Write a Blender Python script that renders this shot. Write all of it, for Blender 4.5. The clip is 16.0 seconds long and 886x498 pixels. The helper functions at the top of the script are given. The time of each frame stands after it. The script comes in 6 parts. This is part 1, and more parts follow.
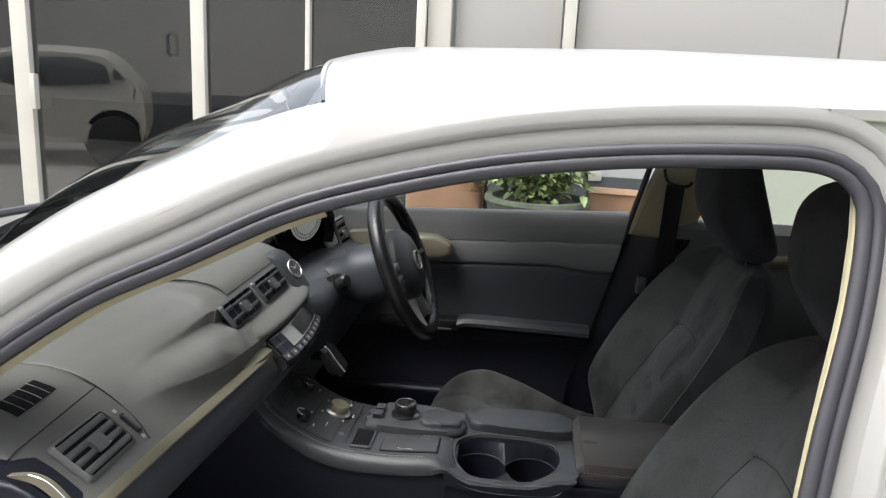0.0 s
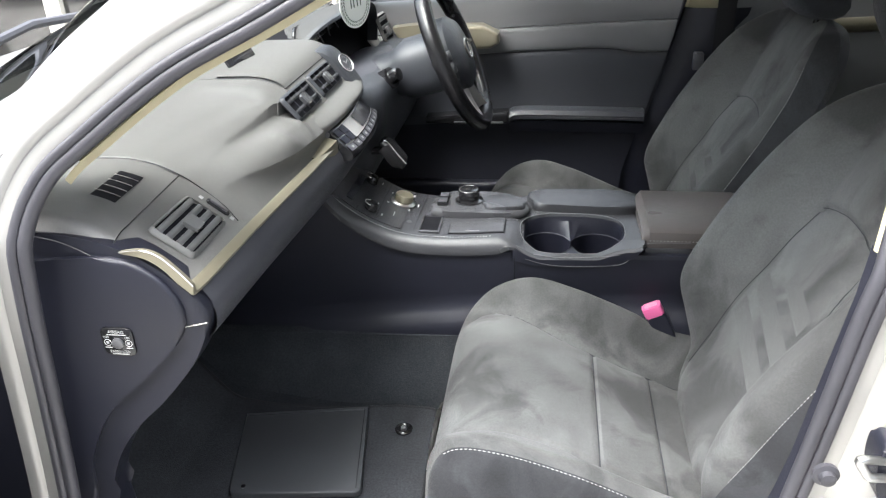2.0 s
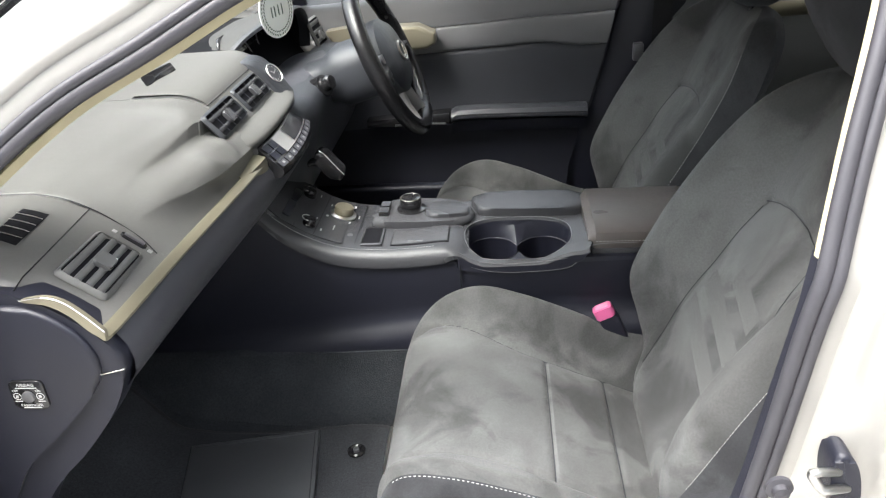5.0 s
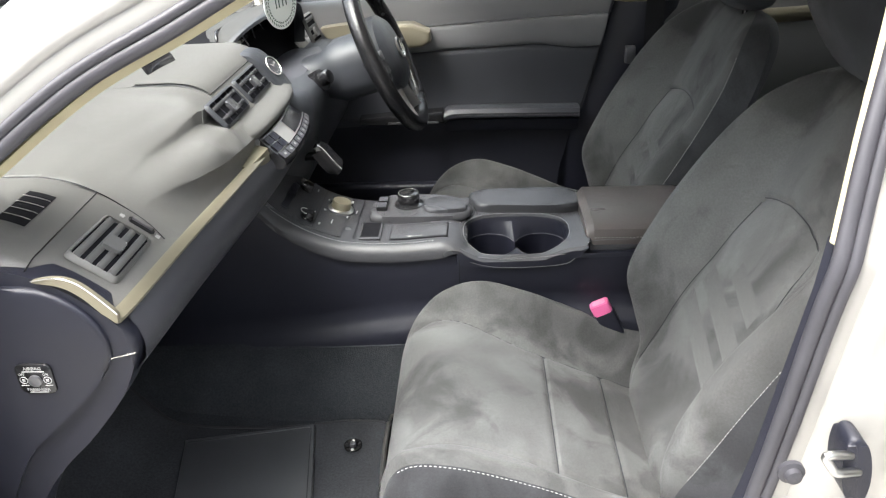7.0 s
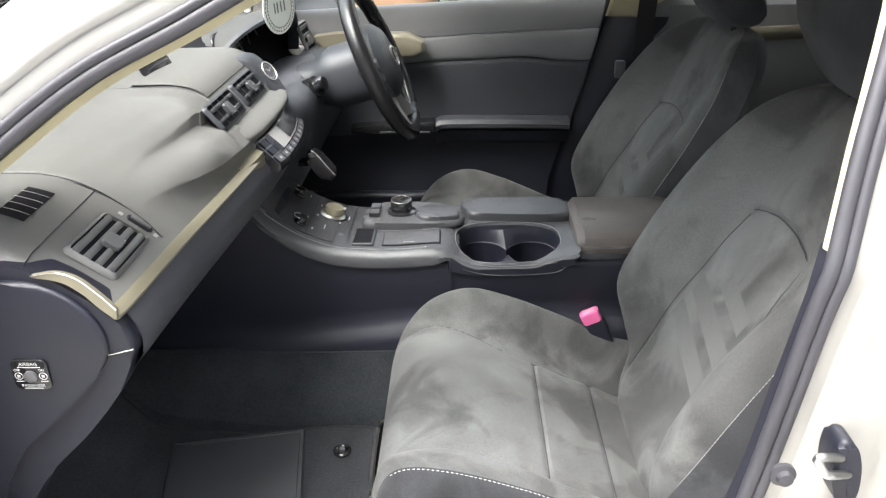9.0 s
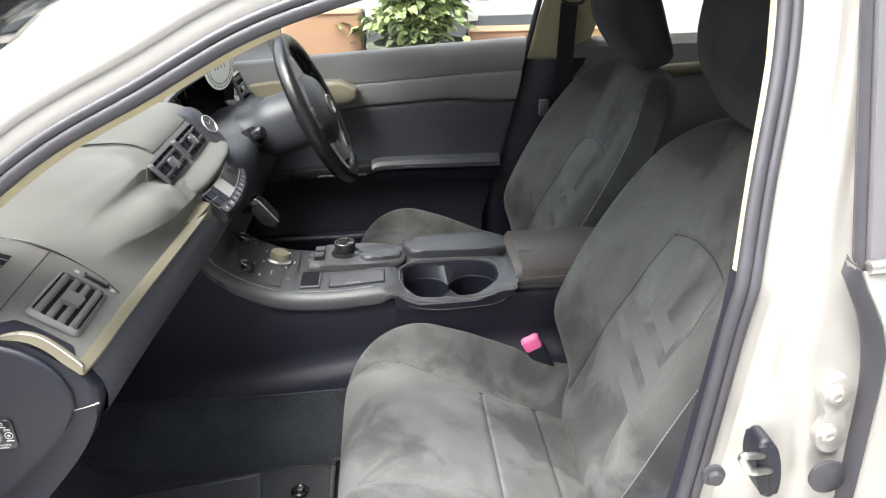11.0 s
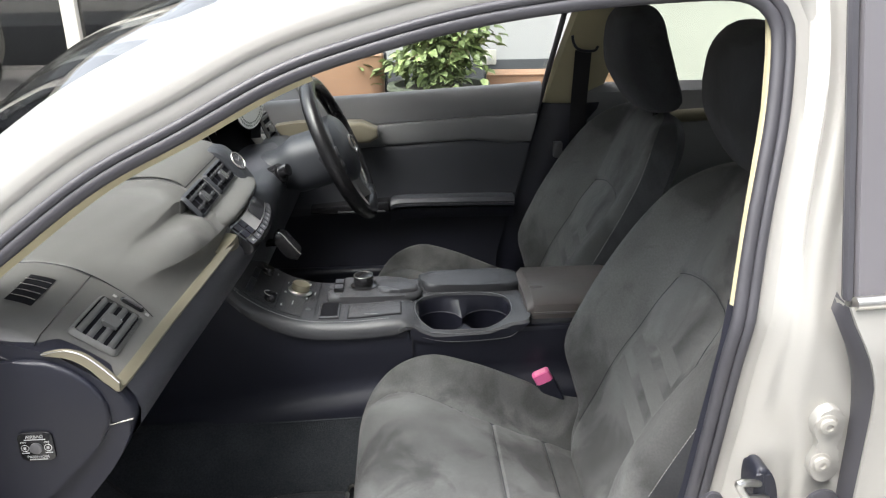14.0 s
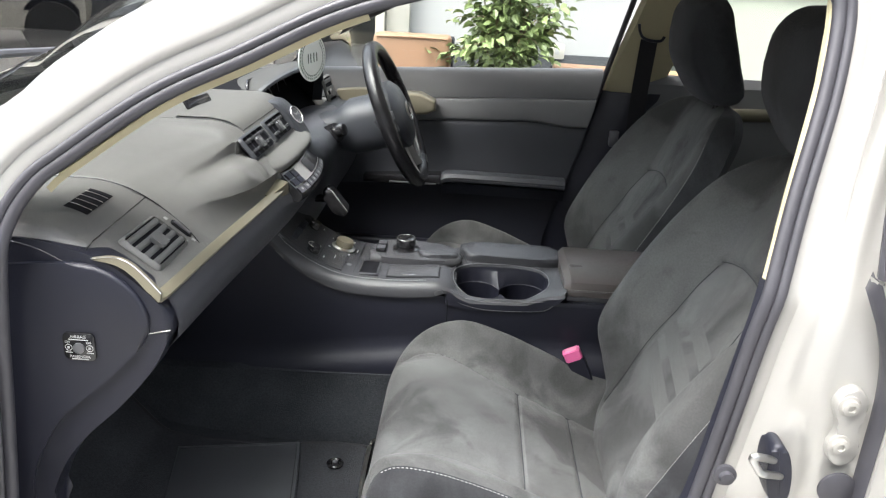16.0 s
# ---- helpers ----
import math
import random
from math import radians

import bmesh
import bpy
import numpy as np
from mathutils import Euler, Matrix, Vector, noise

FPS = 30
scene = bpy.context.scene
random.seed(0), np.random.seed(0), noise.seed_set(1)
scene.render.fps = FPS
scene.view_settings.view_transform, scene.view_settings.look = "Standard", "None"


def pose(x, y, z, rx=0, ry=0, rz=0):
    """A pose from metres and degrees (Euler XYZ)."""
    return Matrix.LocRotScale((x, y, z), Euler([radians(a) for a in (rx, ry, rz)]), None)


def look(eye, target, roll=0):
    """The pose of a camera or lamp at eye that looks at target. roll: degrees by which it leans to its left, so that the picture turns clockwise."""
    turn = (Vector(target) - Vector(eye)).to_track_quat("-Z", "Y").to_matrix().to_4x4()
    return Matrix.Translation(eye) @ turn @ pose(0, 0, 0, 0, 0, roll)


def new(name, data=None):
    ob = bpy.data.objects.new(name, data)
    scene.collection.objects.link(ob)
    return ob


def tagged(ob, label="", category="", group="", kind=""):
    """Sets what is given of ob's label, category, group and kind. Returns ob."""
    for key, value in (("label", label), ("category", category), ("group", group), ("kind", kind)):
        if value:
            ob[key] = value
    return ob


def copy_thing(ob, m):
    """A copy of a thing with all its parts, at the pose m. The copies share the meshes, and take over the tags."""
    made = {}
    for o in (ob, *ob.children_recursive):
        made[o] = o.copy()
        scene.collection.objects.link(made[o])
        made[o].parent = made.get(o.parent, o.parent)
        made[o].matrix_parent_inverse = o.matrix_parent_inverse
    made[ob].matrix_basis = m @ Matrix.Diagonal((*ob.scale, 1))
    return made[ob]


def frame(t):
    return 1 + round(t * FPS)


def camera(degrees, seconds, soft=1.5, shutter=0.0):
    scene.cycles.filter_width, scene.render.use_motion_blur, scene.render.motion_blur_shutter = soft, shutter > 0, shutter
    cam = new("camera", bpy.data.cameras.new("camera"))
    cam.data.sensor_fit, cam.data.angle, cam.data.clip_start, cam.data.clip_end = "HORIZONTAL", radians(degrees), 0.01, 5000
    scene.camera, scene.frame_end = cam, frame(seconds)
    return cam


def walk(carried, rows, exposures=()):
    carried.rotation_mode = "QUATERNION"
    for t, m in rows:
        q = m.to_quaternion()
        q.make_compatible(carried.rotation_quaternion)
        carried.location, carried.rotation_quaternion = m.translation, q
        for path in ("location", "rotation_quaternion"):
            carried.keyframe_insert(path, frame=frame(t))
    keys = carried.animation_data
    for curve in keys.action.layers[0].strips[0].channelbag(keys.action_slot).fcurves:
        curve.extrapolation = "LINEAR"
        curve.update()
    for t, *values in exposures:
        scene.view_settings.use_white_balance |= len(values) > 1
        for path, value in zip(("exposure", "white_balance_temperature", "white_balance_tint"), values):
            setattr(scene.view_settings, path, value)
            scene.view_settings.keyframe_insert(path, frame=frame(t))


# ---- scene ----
cam = camera(61.0, 16.0, soft=1.2)
PATH = [
    (0, (1.193, -1.398, 1.37), (0.994, 0.537, 0.907), 2.9),
    (0.5, (1.14, -1.422, 1.327), (0.949, 0.407, 0.541), 1.7),
    (1, (1.132, -1.41, 1.301), (0.911, 0.36, 0.397), -1.2),
    (1.5, (1.132, -1.424, 1.303), (0.883, 0.338, 0.389), -2.2),
    (2, (1.146, -1.431, 1.3), (0.879, 0.333, 0.396), -2.1),
    (2.5, (1.152, -1.432, 1.294), (0.898, 0.343, 0.409), -2.0),
    (3, (1.168, -1.418, 1.307), (0.945, 0.383, 0.466), -2.3),
    (3.5, (1.167, -1.391, 1.31), (0.983, 0.426, 0.495), -2.8),
    (4, (1.178, -1.375, 1.32), (1.007, 0.426, 0.467), -4.1),
    (4.2, (1.186, -1.358, 1.319), (1.001, 0.397, 0.378), -4.6),
    (6.3, (1.134, -1.388, 1.291), (1.027, 0.398, 0.397), -2.1),
    (6.5, (1.127, -1.387, 1.292), (1.025, 0.396, 0.39), -1.8),
    (7, (1.13, -1.384, 1.289), (1.03, 0.394, 0.378), -2.4),
    (7.5, (1.122, -1.388, 1.287), (1.029, 0.387, 0.37), -2.7),
    (8, (1.119, -1.386, 1.296), (1.037, 0.392, 0.385), -2.4),
    (8.5, (1.121, -1.392, 1.287), (1.05, 0.394, 0.392), -1.5),
    (8.7, (1.115, -1.397, 1.281), (1.056, 0.394, 0.394), -1.0),
    (10.8, (1.099, -1.404, 1.289), (1.134, 0.411, 0.45), -2.5),
    (11, (1.093, -1.457, 1.315), (1.217, 0.373, 0.516), -1.6),
    (11.5, (1.083, -1.534, 1.326), (1.432, 0.308, 0.63), 1.9),
    (12, (1.069, -1.538, 1.336), (1.391, 0.321, 0.672), 2.2),
    (12.5, (1.072, -1.522, 1.323), (1.233, 0.338, 0.604), 0.9),
    (13, (1.071, -1.518, 1.319), (1.164, 0.337, 0.576), 0.1),
    (13.5, (1.079, -1.514, 1.312), (1.159, 0.347, 0.583), -0.7),
    (14, (1.09, -1.517, 1.331), (1.177, 0.354, 0.628), -1.0),
    (14.5, (1.106, -1.491, 1.303), (1.181, 0.382, 0.607), -0.9),
    (15, (1.072, -1.475, 1.263), (1.084, 0.394, 0.551), -0.5),
    (15.5, (1.07, -1.48, 1.261), (1.028, 0.375, 0.514), 0.4),
    (16, (1.111, -1.558, 1.277), (1.061, 0.311, 0.566), 3.2),
]
EXPOSURES = [(0.0, 0.8, 6400), (0.5, 1.22, 6300), (1.0, 1.87, 6250), (2.0, 2.02, 6300), (3.5, 1.92, 6400), (7.0, 2.02, 6500), (8.5, 2.04, 6500), (11.0, 1.92, 6500), (11.5, 1.47, 6500), (12.0, 1.22, 6500), (13.0, 1.32, 6450), (14.5, 1.4, 6450), (16.0, 1.67, 6400)]

walk(cam, [(t, look(eye, aim, roll)) for t, eye, aim, roll in PATH],
     exposures=EXPOSURES)

# ---------------------------------------------------------------- light
world = bpy.data.worlds.new("overcast")
scene.world = world
world.use_nodes = True
wn = world.node_tree
sky = wn.nodes.new("ShaderNodeTexSky")
sky.sky_type, sky.sun_disc = "NISHITA", False
sky.sun_elevation, sky.sun_rotation = radians(64), radians(228)
sky.air_density, sky.dust_density, sky.ozone_density = 1.0, 4.0, 1.0
cloud = wn.nodes.new("ShaderNodeHueSaturation")
cloud.inputs["Saturation"].default_value = 0.30
wn.links.new(sky.outputs[0], cloud.inputs["Color"])
wn.links.new(cloud.outputs[0], wn.nodes["Background"].inputs[0])
wn.nodes["Background"].inputs[1].default_value = 0.33
sun = new("sun", bpy.data.lights.new("sun", "SUN"))
sun.data.energy, sun.data.angle, sun.data.color = 0.7, radians(35), (1.0, 0.97, 0.92)
sun.matrix_world = look((-1.0, -1.9, 6.4), (1.1, 0.0, 0.5))


# ---------------------------------------------------------------- materials
def material(name, base, rough=0.5, metal=0.0, vary=0.12, scale=6.0, fine=0.0, fine_scale=200.0, bump=0.0, bump_scale=400.0,
             sheen=0.0, coat=0.0, tint=None, piece=0.0, island=0.0, spec=0.5, rvary=0.08):
    """A Principled material with broad and fine variation, and fine relief."""
    m = bpy.data.materials.new(name)
    m.use_nodes = True
    n, l = m.node_tree.nodes, m.node_tree.links
    b = n["Principled BSDF"]
    tc = n.new("ShaderNodeTexCoord")
    broad = n.new("ShaderNodeTexNoise")
    broad.inputs["Scale"].default_value, broad.inputs["Detail"].default_value = scale, 2.5
    l.new(tc.outputs["Object"], broad.inputs["Vector"])
    ramp = n.new("ShaderNodeValToRGB")
    lo = [c * (1 - vary) for c in base]
    hi = [min(1.0, c * (1 + vary)) for c in (tint or base)]
    ramp.color_ramp.elements[0].position, ramp.color_ramp.elements[1].position = 0.2, 0.8
    ramp.color_ramp.elements[0].color, ramp.color_ramp.elements[1].color = (*lo, 1), (*hi, 1)
    l.new(broad.outputs["Fac"], ramp.inputs["Fac"])
    colour = ramp.outputs["Color"]
    small = n.new("ShaderNodeTexNoise")
    small.inputs["Scale"].default_value, small.inputs["Detail"].default_value = fine_scale, 3.0
    l.new(tc.outputs["Object"], small.inputs["Vector"])

    def shade(value, low, high):
        nonlocal colour
        r = n.new("ShaderNodeMapRange")
        r.inputs["To Min"].default_value, r.inputs["To Max"].default_value = low, high
        l.new(value, r.inputs["Value"])
        mix = n.new("ShaderNodeMix")
        mix.data_type, mix.blend_type = "RGBA", "MULTIPLY"
        mix.inputs["Factor"].default_value = 1.0
        l.new(colour, mix.inputs[6])
        l.new(r.outputs[0], mix.inputs[7])
        colour = mix.outputs[2]
    if fine:
        shade(small.outputs["Fac"], 1 - fine, 1 + fine)
    if piece:
        shade(n.new("ShaderNodeObjectInfo").outputs["Random"], 1 - piece, 1 + piece)
    if island:
        shade(n.new("ShaderNodeNewGeometry").outputs["Random Per Island"], 1 - island, 1 + island)
    l.new(colour, b.inputs["Base Color"])
    rr = n.new("ShaderNodeMapRange")
    rr.inputs["To Min"].default_value, rr.inputs["To Max"].default_value = max(0.02, rough - rvary), min(1, rough + rvary)
    l.new(broad.outputs["Fac"], rr.inputs["Value"])
    l.new(rr.outputs[0], b.inputs["Roughness"])
    b.inputs["Metallic"].default_value = metal
    b.inputs["Sheen Weight"].default_value = sheen
    b.inputs["Coat Weight"].default_value = coat
    b.inputs["Coat Roughness"].default_value = 0.08
    b.inputs["Specular IOR Level"].default_value = spec
    if bump:
        grain = n.new("ShaderNodeTexNoise")
        grain.inputs["Scale"].default_value, grain.inputs["Detail"].default_value = bump_scale, 2.0
        l.new(tc.outputs["Object"], grain.inputs["Vector"])
        bp = n.new("ShaderNodeBump")
        bp.inputs["Strength"].default_value, bp.inputs["Distance"].default_value = bump, 0.002
        l.new(grain.outputs["Fac"], bp.inputs["Height"])
        l.new(bp.outputs[0], b.inputs["Normal"])
    return m


def suede_material(name, base):
    """Suede whose brushed nap lies in lighter and darker patches, with hand strokes."""
    m = material(name, base, rough=0.95, vary=0.12, scale=7.0, fine=0.22, fine_scale=300.0, bump=0.5, bump_scale=900.0, sheen=0.10, spec=0.15)
    n, l = m.node_tree.nodes, m.node_tree.links
    b = n["Principled BSDF"]
    tc = n.new("ShaderNodeTexCoord")
    mp = n.new("ShaderNodeMapping")
    mp.inputs["Scale"].default_value = (3.4, 4.0, 3.0)
    mp.inputs["Rotation"].default_value = (0.3, 0.5, 0.7)
    l.new(tc.outputs["Object"], mp.inputs["Vector"])
    nap = n.new("ShaderNodeTexNoise")
    nap.inputs["Scale"].default_value, nap.inputs["Detail"].default_value, nap.inputs["Distortion"].default_value = 1.6, 2.5, 0.5
    l.new(mp.outputs[0], nap.inputs["Vector"])
    r = n.new("ShaderNodeMapRange")
    r.inputs["From Min"].default_value, r.inputs["From Max"].default_value = 0.38, 0.62
    r.inputs["To Min"].default_value, r.inputs["To Max"].default_value = 0.72, 1.20
    l.new(nap.outputs["Fac"], r.inputs["Value"])
    mix = n.new("ShaderNodeMix")
    mix.data_type, mix.blend_type = "RGBA", "MULTIPLY"
    mix.inputs["Factor"].default_value = 1.0
    l.new(b.inputs["Base Color"].links[0].from_socket, mix.inputs[6])
    l.new(r.outputs[0], mix.inputs[7])
    mark = n.new("ShaderNodeTexNoise")
    mark.inputs["Scale"].default_value, mark.inputs["Detail"].default_value, mark.inputs["Distortion"].default_value = 15.0, 5.0, 0.6
    l.new(mp.outputs[0], mark.inputs["Vector"])
    mark.inputs["Scale"].default_value = 1.7
    mark.inputs["Distortion"].default_value = 0.8
    r2 = n.new("ShaderNodeMapRange")
    r2.inputs["From Min"].default_value, r2.inputs["From Max"].default_value = 0.44, 0.53
    r2.inputs["To Min"].default_value, r2.inputs["To Max"].default_value = 0.70, 1.10
    l.new(mark.outputs["Fac"], r2.inputs["Value"])
    mix2 = n.new("ShaderNodeMix")
    mix2.data_type, mix2.blend_type = "RGBA", "MULTIPLY"
    mix2.inputs["Factor"].default_value = 1.0
    l.new(mix.outputs[2], mix2.inputs[6])
    l.new(r2.outputs[0], mix2.inputs[7])
    l.new(mix2.outputs[2], b.inputs["Base Color"])
    b.inputs["Sheen Roughness"].default_value = 0.45
    return m


def glass_material(name, tint, rough=0.0, ior=1.5):
    """Thin glazing: clear with a tint, and a mirror gloss by Fresnel."""
    m = bpy.data.materials.new(name)
    m.use_nodes = True
    n, l = m.node_tree.nodes, m.node_tree.links
    n.remove(n["Principled BSDF"])
    clear, gloss, mix, fr = n.new("ShaderNodeBsdfTransparent"), n.new("ShaderNodeBsdfGlossy"), n.new("ShaderNodeMixShader"), n.new("ShaderNodeFresnel")
    clear.inputs[0].default_value = (*tint, 1)
    gloss.inputs["Roughness"].default_value = rough
    fr.inputs[0].default_value = ior
    l.new(fr.outputs[0], mix.inputs[0])
    l.new(clear.outputs[0], mix.inputs[1])
    l.new(gloss.outputs[0], mix.inputs[2])
    l.new(mix.outputs[0], n["Material Output"].inputs["Surface"])
    return m


WHITE = material("pearl_white_paint", (0.385, 0.377, 0.348), rough=0.32, metal=0.35, vary=0.03, scale=2.0, coat=0.5, fine=0.04, fine_scale=1500)
SUEDE = suede_material("grey_suede", (0.108, 0.110, 0.108))
SUEDE_DARK = suede_material("charcoal_suede", (0.036, 0.038, 0.042))
SUEDE_SIDE = suede_material("slate_suede", (0.058, 0.060, 0.064))
MESH_CLOTH = material("perforated_grey_cloth", (0.088, 0.090, 0.088), rough=0.95, vary=0.05, scale=9, fine=0.3, fine_scale=700, bump=0.5, bump_scale=800, sheen=0.2, spec=0.1)
PAD = material("soft_touch_dash", (0.114, 0.113, 0.106), rough=0.38, vary=0.10, scale=4, bump=0.3, bump_scale=900, fine=0.14, fine_scale=350)
HOOD_PAD = material("matte_hood_skin", (0.060, 0.060, 0.058), rough=0.62, vary=0.10, scale=5, bump=0.3, bump_scale=900, spec=0.25)
PLASTIC = material("moulded_black_plastic", (0.012, 0.013, 0.021), rough=0.36, rvary=0.04, vary=0.10, scale=3, bump=0.25, bump_scale=1600)
TUNNEL = material("grained_black_plastic", (0.014, 0.015, 0.023), rough=0.40, rvary=0.04, vary=0.10, scale=3, bump=0.3, bump_scale=1500, spec=0.3)
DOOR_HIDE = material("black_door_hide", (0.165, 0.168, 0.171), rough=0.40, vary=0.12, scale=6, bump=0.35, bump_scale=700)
PLASTIC_GREY = material("moulded_charcoal_plastic", (0.050, 0.051, 0.058), rough=0.36, vary=0.12, scale=5, bump=0.2, bump_scale=1600)
CHARCOAL = material("charcoal_soft_plastic", (0.058, 0.059, 0.063), rough=0.23, vary=0.12, scale=5, bump=0.2, bump_scale=1500)
MATTE_DARK = material("matte_charcoal_plastic", (0.032, 0.035, 0.040), rough=0.40, vary=0.12, scale=5, bump=0.3, bump_scale=1200, fine=0.1, fine_scale=400)
# near-black that puts the shade of holes, wells and gaps into the colour
VOID = material("recess_shade_black", (0.008, 0.008, 0.010), rough=0.8, vary=0.2, scale=8, spec=0.1)
WHEEL_HIDE = material("polished_black_leather", (0.011, 0.011, 0.012), rough=0.25, vary=0.12, scale=9, bump=0.2, bump_scale=800)
GLOSS_BLACK = material("gloss_black_plastic", (0.012, 0.012, 0.013), rough=0.22, vary=0.1, scale=8, coat=0.4)
LEATHER = material("black_leather", (0.046, 0.047, 0.051), rough=0.25, vary=0.15, scale=8, bump=0.35, bump_scale=700)
SILVER_GREY = material("satin_graphite_plastic", (0.16, 0.16, 0.165), rough=0.32, metal=0.6, vary=0.06, scale=6)
TRIM_GOLD = material("satin_champagne_trim", (0.23, 0.21, 0.15), rough=0.30, metal=0.4, vary=0.06, scale=5)
CREAM = material("cream_pillar_trim", (0.44, 0.40, 0.255), rough=0.7, vary=0.06, scale=6, bump=0.15, bump_scale=900)
CHROME = material("chrome", (0.82, 0.82, 0.82), rough=0.1, metal=1.0, vary=0.03)
SATIN_CHROME = material("satin_chrome", (0.72, 0.70, 0.66), rough=0.28, metal=1.0, vary=0.04)
STEEL_PAINT = material("painted_steel_bolt", (0.33, 0.32, 0.29), rough=0.3, vary=0.05, scale=20, coat=0.4)
STEEL = material("zinc_plated_steel", (0.6, 0.6, 0.58), rough=0.3, metal=1.0, vary=0.1, scale=30)
RUBBER = material("black_rubber", (0.050, 0.049, 0.056), rough=0.42, vary=0.15, scale=10, bump=0.1, bump_scale=600)
SATIN_BLACK = material("satin_black_film", (0.125, 0.120, 0.128), rough=0.45, vary=0.08, scale=5, bump=0.05)
CARPET = material("black_carpet", (0.034, 0.037, 0.041), rough=0.95, vary=0.3, scale=12, fine=0.5, fine_scale=260, bump=0.8, bump_scale=600, spec=0.1)
MAT_CLOTH = material("charcoal_carpet_mat", (0.043, 0.045, 0.049), rough=0.95, vary=0.3, scale=8, fine=0.5, fine_scale=240, bump=0.8, bump_scale=500, spec=0.1)
STITCH = material("pale_grey_thread", (0.42, 0.42, 0.41), rough=0.8, vary=0.1, scale=200)
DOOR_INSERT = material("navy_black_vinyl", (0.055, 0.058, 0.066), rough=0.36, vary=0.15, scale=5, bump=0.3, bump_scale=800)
ARM_HIDE = material("brown_black_leather", (0.100, 0.088, 0.082), rough=0.30, vary=0.15, scale=9, bump=0.35, bump_scale=700)
WALLET_HIDE = material("smooth_black_hide", (0.055, 0.057, 0.060), rough=0.34, vary=0.12, scale=7, bump=0.2, bump_scale=900)
PINK_PALE = material("pale_pink_plastic", (0.90, 0.34, 0.50), rough=0.4, vary=0.05, scale=30)
PINK = material("glossy_pink_plastic", (0.80, 0.16, 0.36), rough=0.35, vary=0.05, scale=30, spec=0.5)
INK = material("pale_grey_print", (0.36, 0.36, 0.35), rough=0.6, vary=0.05)
VENT_GREY = material("warm_grey_vent_plastic", (0.125, 0.126, 0.122), rough=0.38, vary=0.08, scale=8, bump=0.15, bump_scale=1500)
IVORY = material("ivory_moulded_trim", (0.50, 0.48, 0.42), rough=0.6, vary=0.05, scale=6, bump=0.15, bump_scale=900)
SCREEN = material("dark_display", (0.02, 0.02, 0.022), rough=0.15, vary=0.1)
PANEL_SILVER = material("silver_fascia", (0.40, 0.395, 0.38), rough=0.35, metal=0.5, vary=0.05)
BELT = material("black_webbing", (0.018, 0.018, 0.02), rough=0.85, vary=0.15, scale=30, bump=0.5, bump_scale=900)
TYRE = material("tyre_rubber", (0.02, 0.02, 0.02), rough=0.8, vary=0.2, scale=12)
HEADLINER = material("ivory_headliner", (0.60, 0.57, 0.48), rough=0.9, vary=0.05, scale=8, bump=0.3, bump_scale=900)
BADGE_WHITE = material("pale_green_card", (0.84, 0.88, 0.84), rough=0.6, vary=0.04, scale=20)
BADGE_GREEN = material("dark_green_print", (0.10, 0.15, 0.12), rough=0.6, vary=0.05)
CLEAR_GLASS = glass_material("clear_glass", (0.88, 0.92, 0.89))
TINTED = glass_material("green_tinted_glass", (0.80, 0.87, 0.72))
PRIVACY = glass_material("smoke_tinted_glass", (0.50, 0.56, 0.44), ior=3.1)
SHOP_GLASS = glass_material("dark_shop_glass", (0.36, 0.36, 0.355), ior=1.6)
WALL = material("white_emulsion", (0.43, 0.43, 0.42), rough=0.85, vary=0.03, scale=1.5, bump=0.15, bump_scale=60)
WALL_BEIGE = material("greige_panel_paint", (0.34, 0.33, 0.305), rough=0.6, vary=0.03, scale=1.2, bump=0.05, bump_scale=60)
SKIRT = material("slate_grey_paint", (0.055, 0.058, 0.062), rough=0.7, vary=0.08, scale=3)
FRAME_CREAM = material("ivory_painted_frame", (0.50, 0.48, 0.42), rough=0.5, vary=0.05, scale=4)
TAN = material("tan_leather", (0.30, 0.175, 0.105), rough=0.55, vary=0.12, scale=5, bump=0.3, bump_scale=300)
LEAF = material("ficus_leaf", (0.10, 0.15, 0.048), rough=0.45, vary=0.3, scale=4, tint=(0.20, 0.25, 0.10), island=0.4)
BARK = material("pale_bark", (0.22, 0.17, 0.11), rough=0.9, vary=0.25, scale=30)
POT = material("mossy_stone_pot", (0.085, 0.10, 0.07), rough=0.9, vary=0.35, scale=14, bump=0.6, bump_scale=60)
SOIL = material("dark_soil", (0.03, 0.025, 0.02), rough=1.0, vary=0.3, scale=40, bump=0.8, bump_scale=90)
# paving tone is assumed, pale so that it bounces light onto the jambs
ASPHALT = material("pale_bounce_paving", (0.34, 0.33, 0.31), rough=0.9, vary=0.15, scale=3, fine=0.3, fine_scale=120, bump=0.5, bump_scale=150)


# ---------------------------------------------------------------- mesh helpers
def part(name, bm, mat, parent=None, label="", smooth=True, angle=40):
    """Links a bmesh as one mesh object under a thing or a part."""
    me = bpy.data.meshes.new(name)
    bmesh.ops.recalc_face_normals(bm, faces=bm.faces)
    bm.to_mesh(me)
    bm.free()
    me.materials.append(mat)
    if smooth:
        me.shade_smooth()
        me.set_sharp_from_angle(angle=radians(angle))
    ob = new(name, me)
    if parent:
        ob.parent = parent
    if label:
        tagged(ob, label)
    return ob


def thing(name, label, category, place=(0, 0, 0), group="", kind=""):
    ob = new(name)
    ob.location = place
    return tagged(ob, label, category, group, kind)


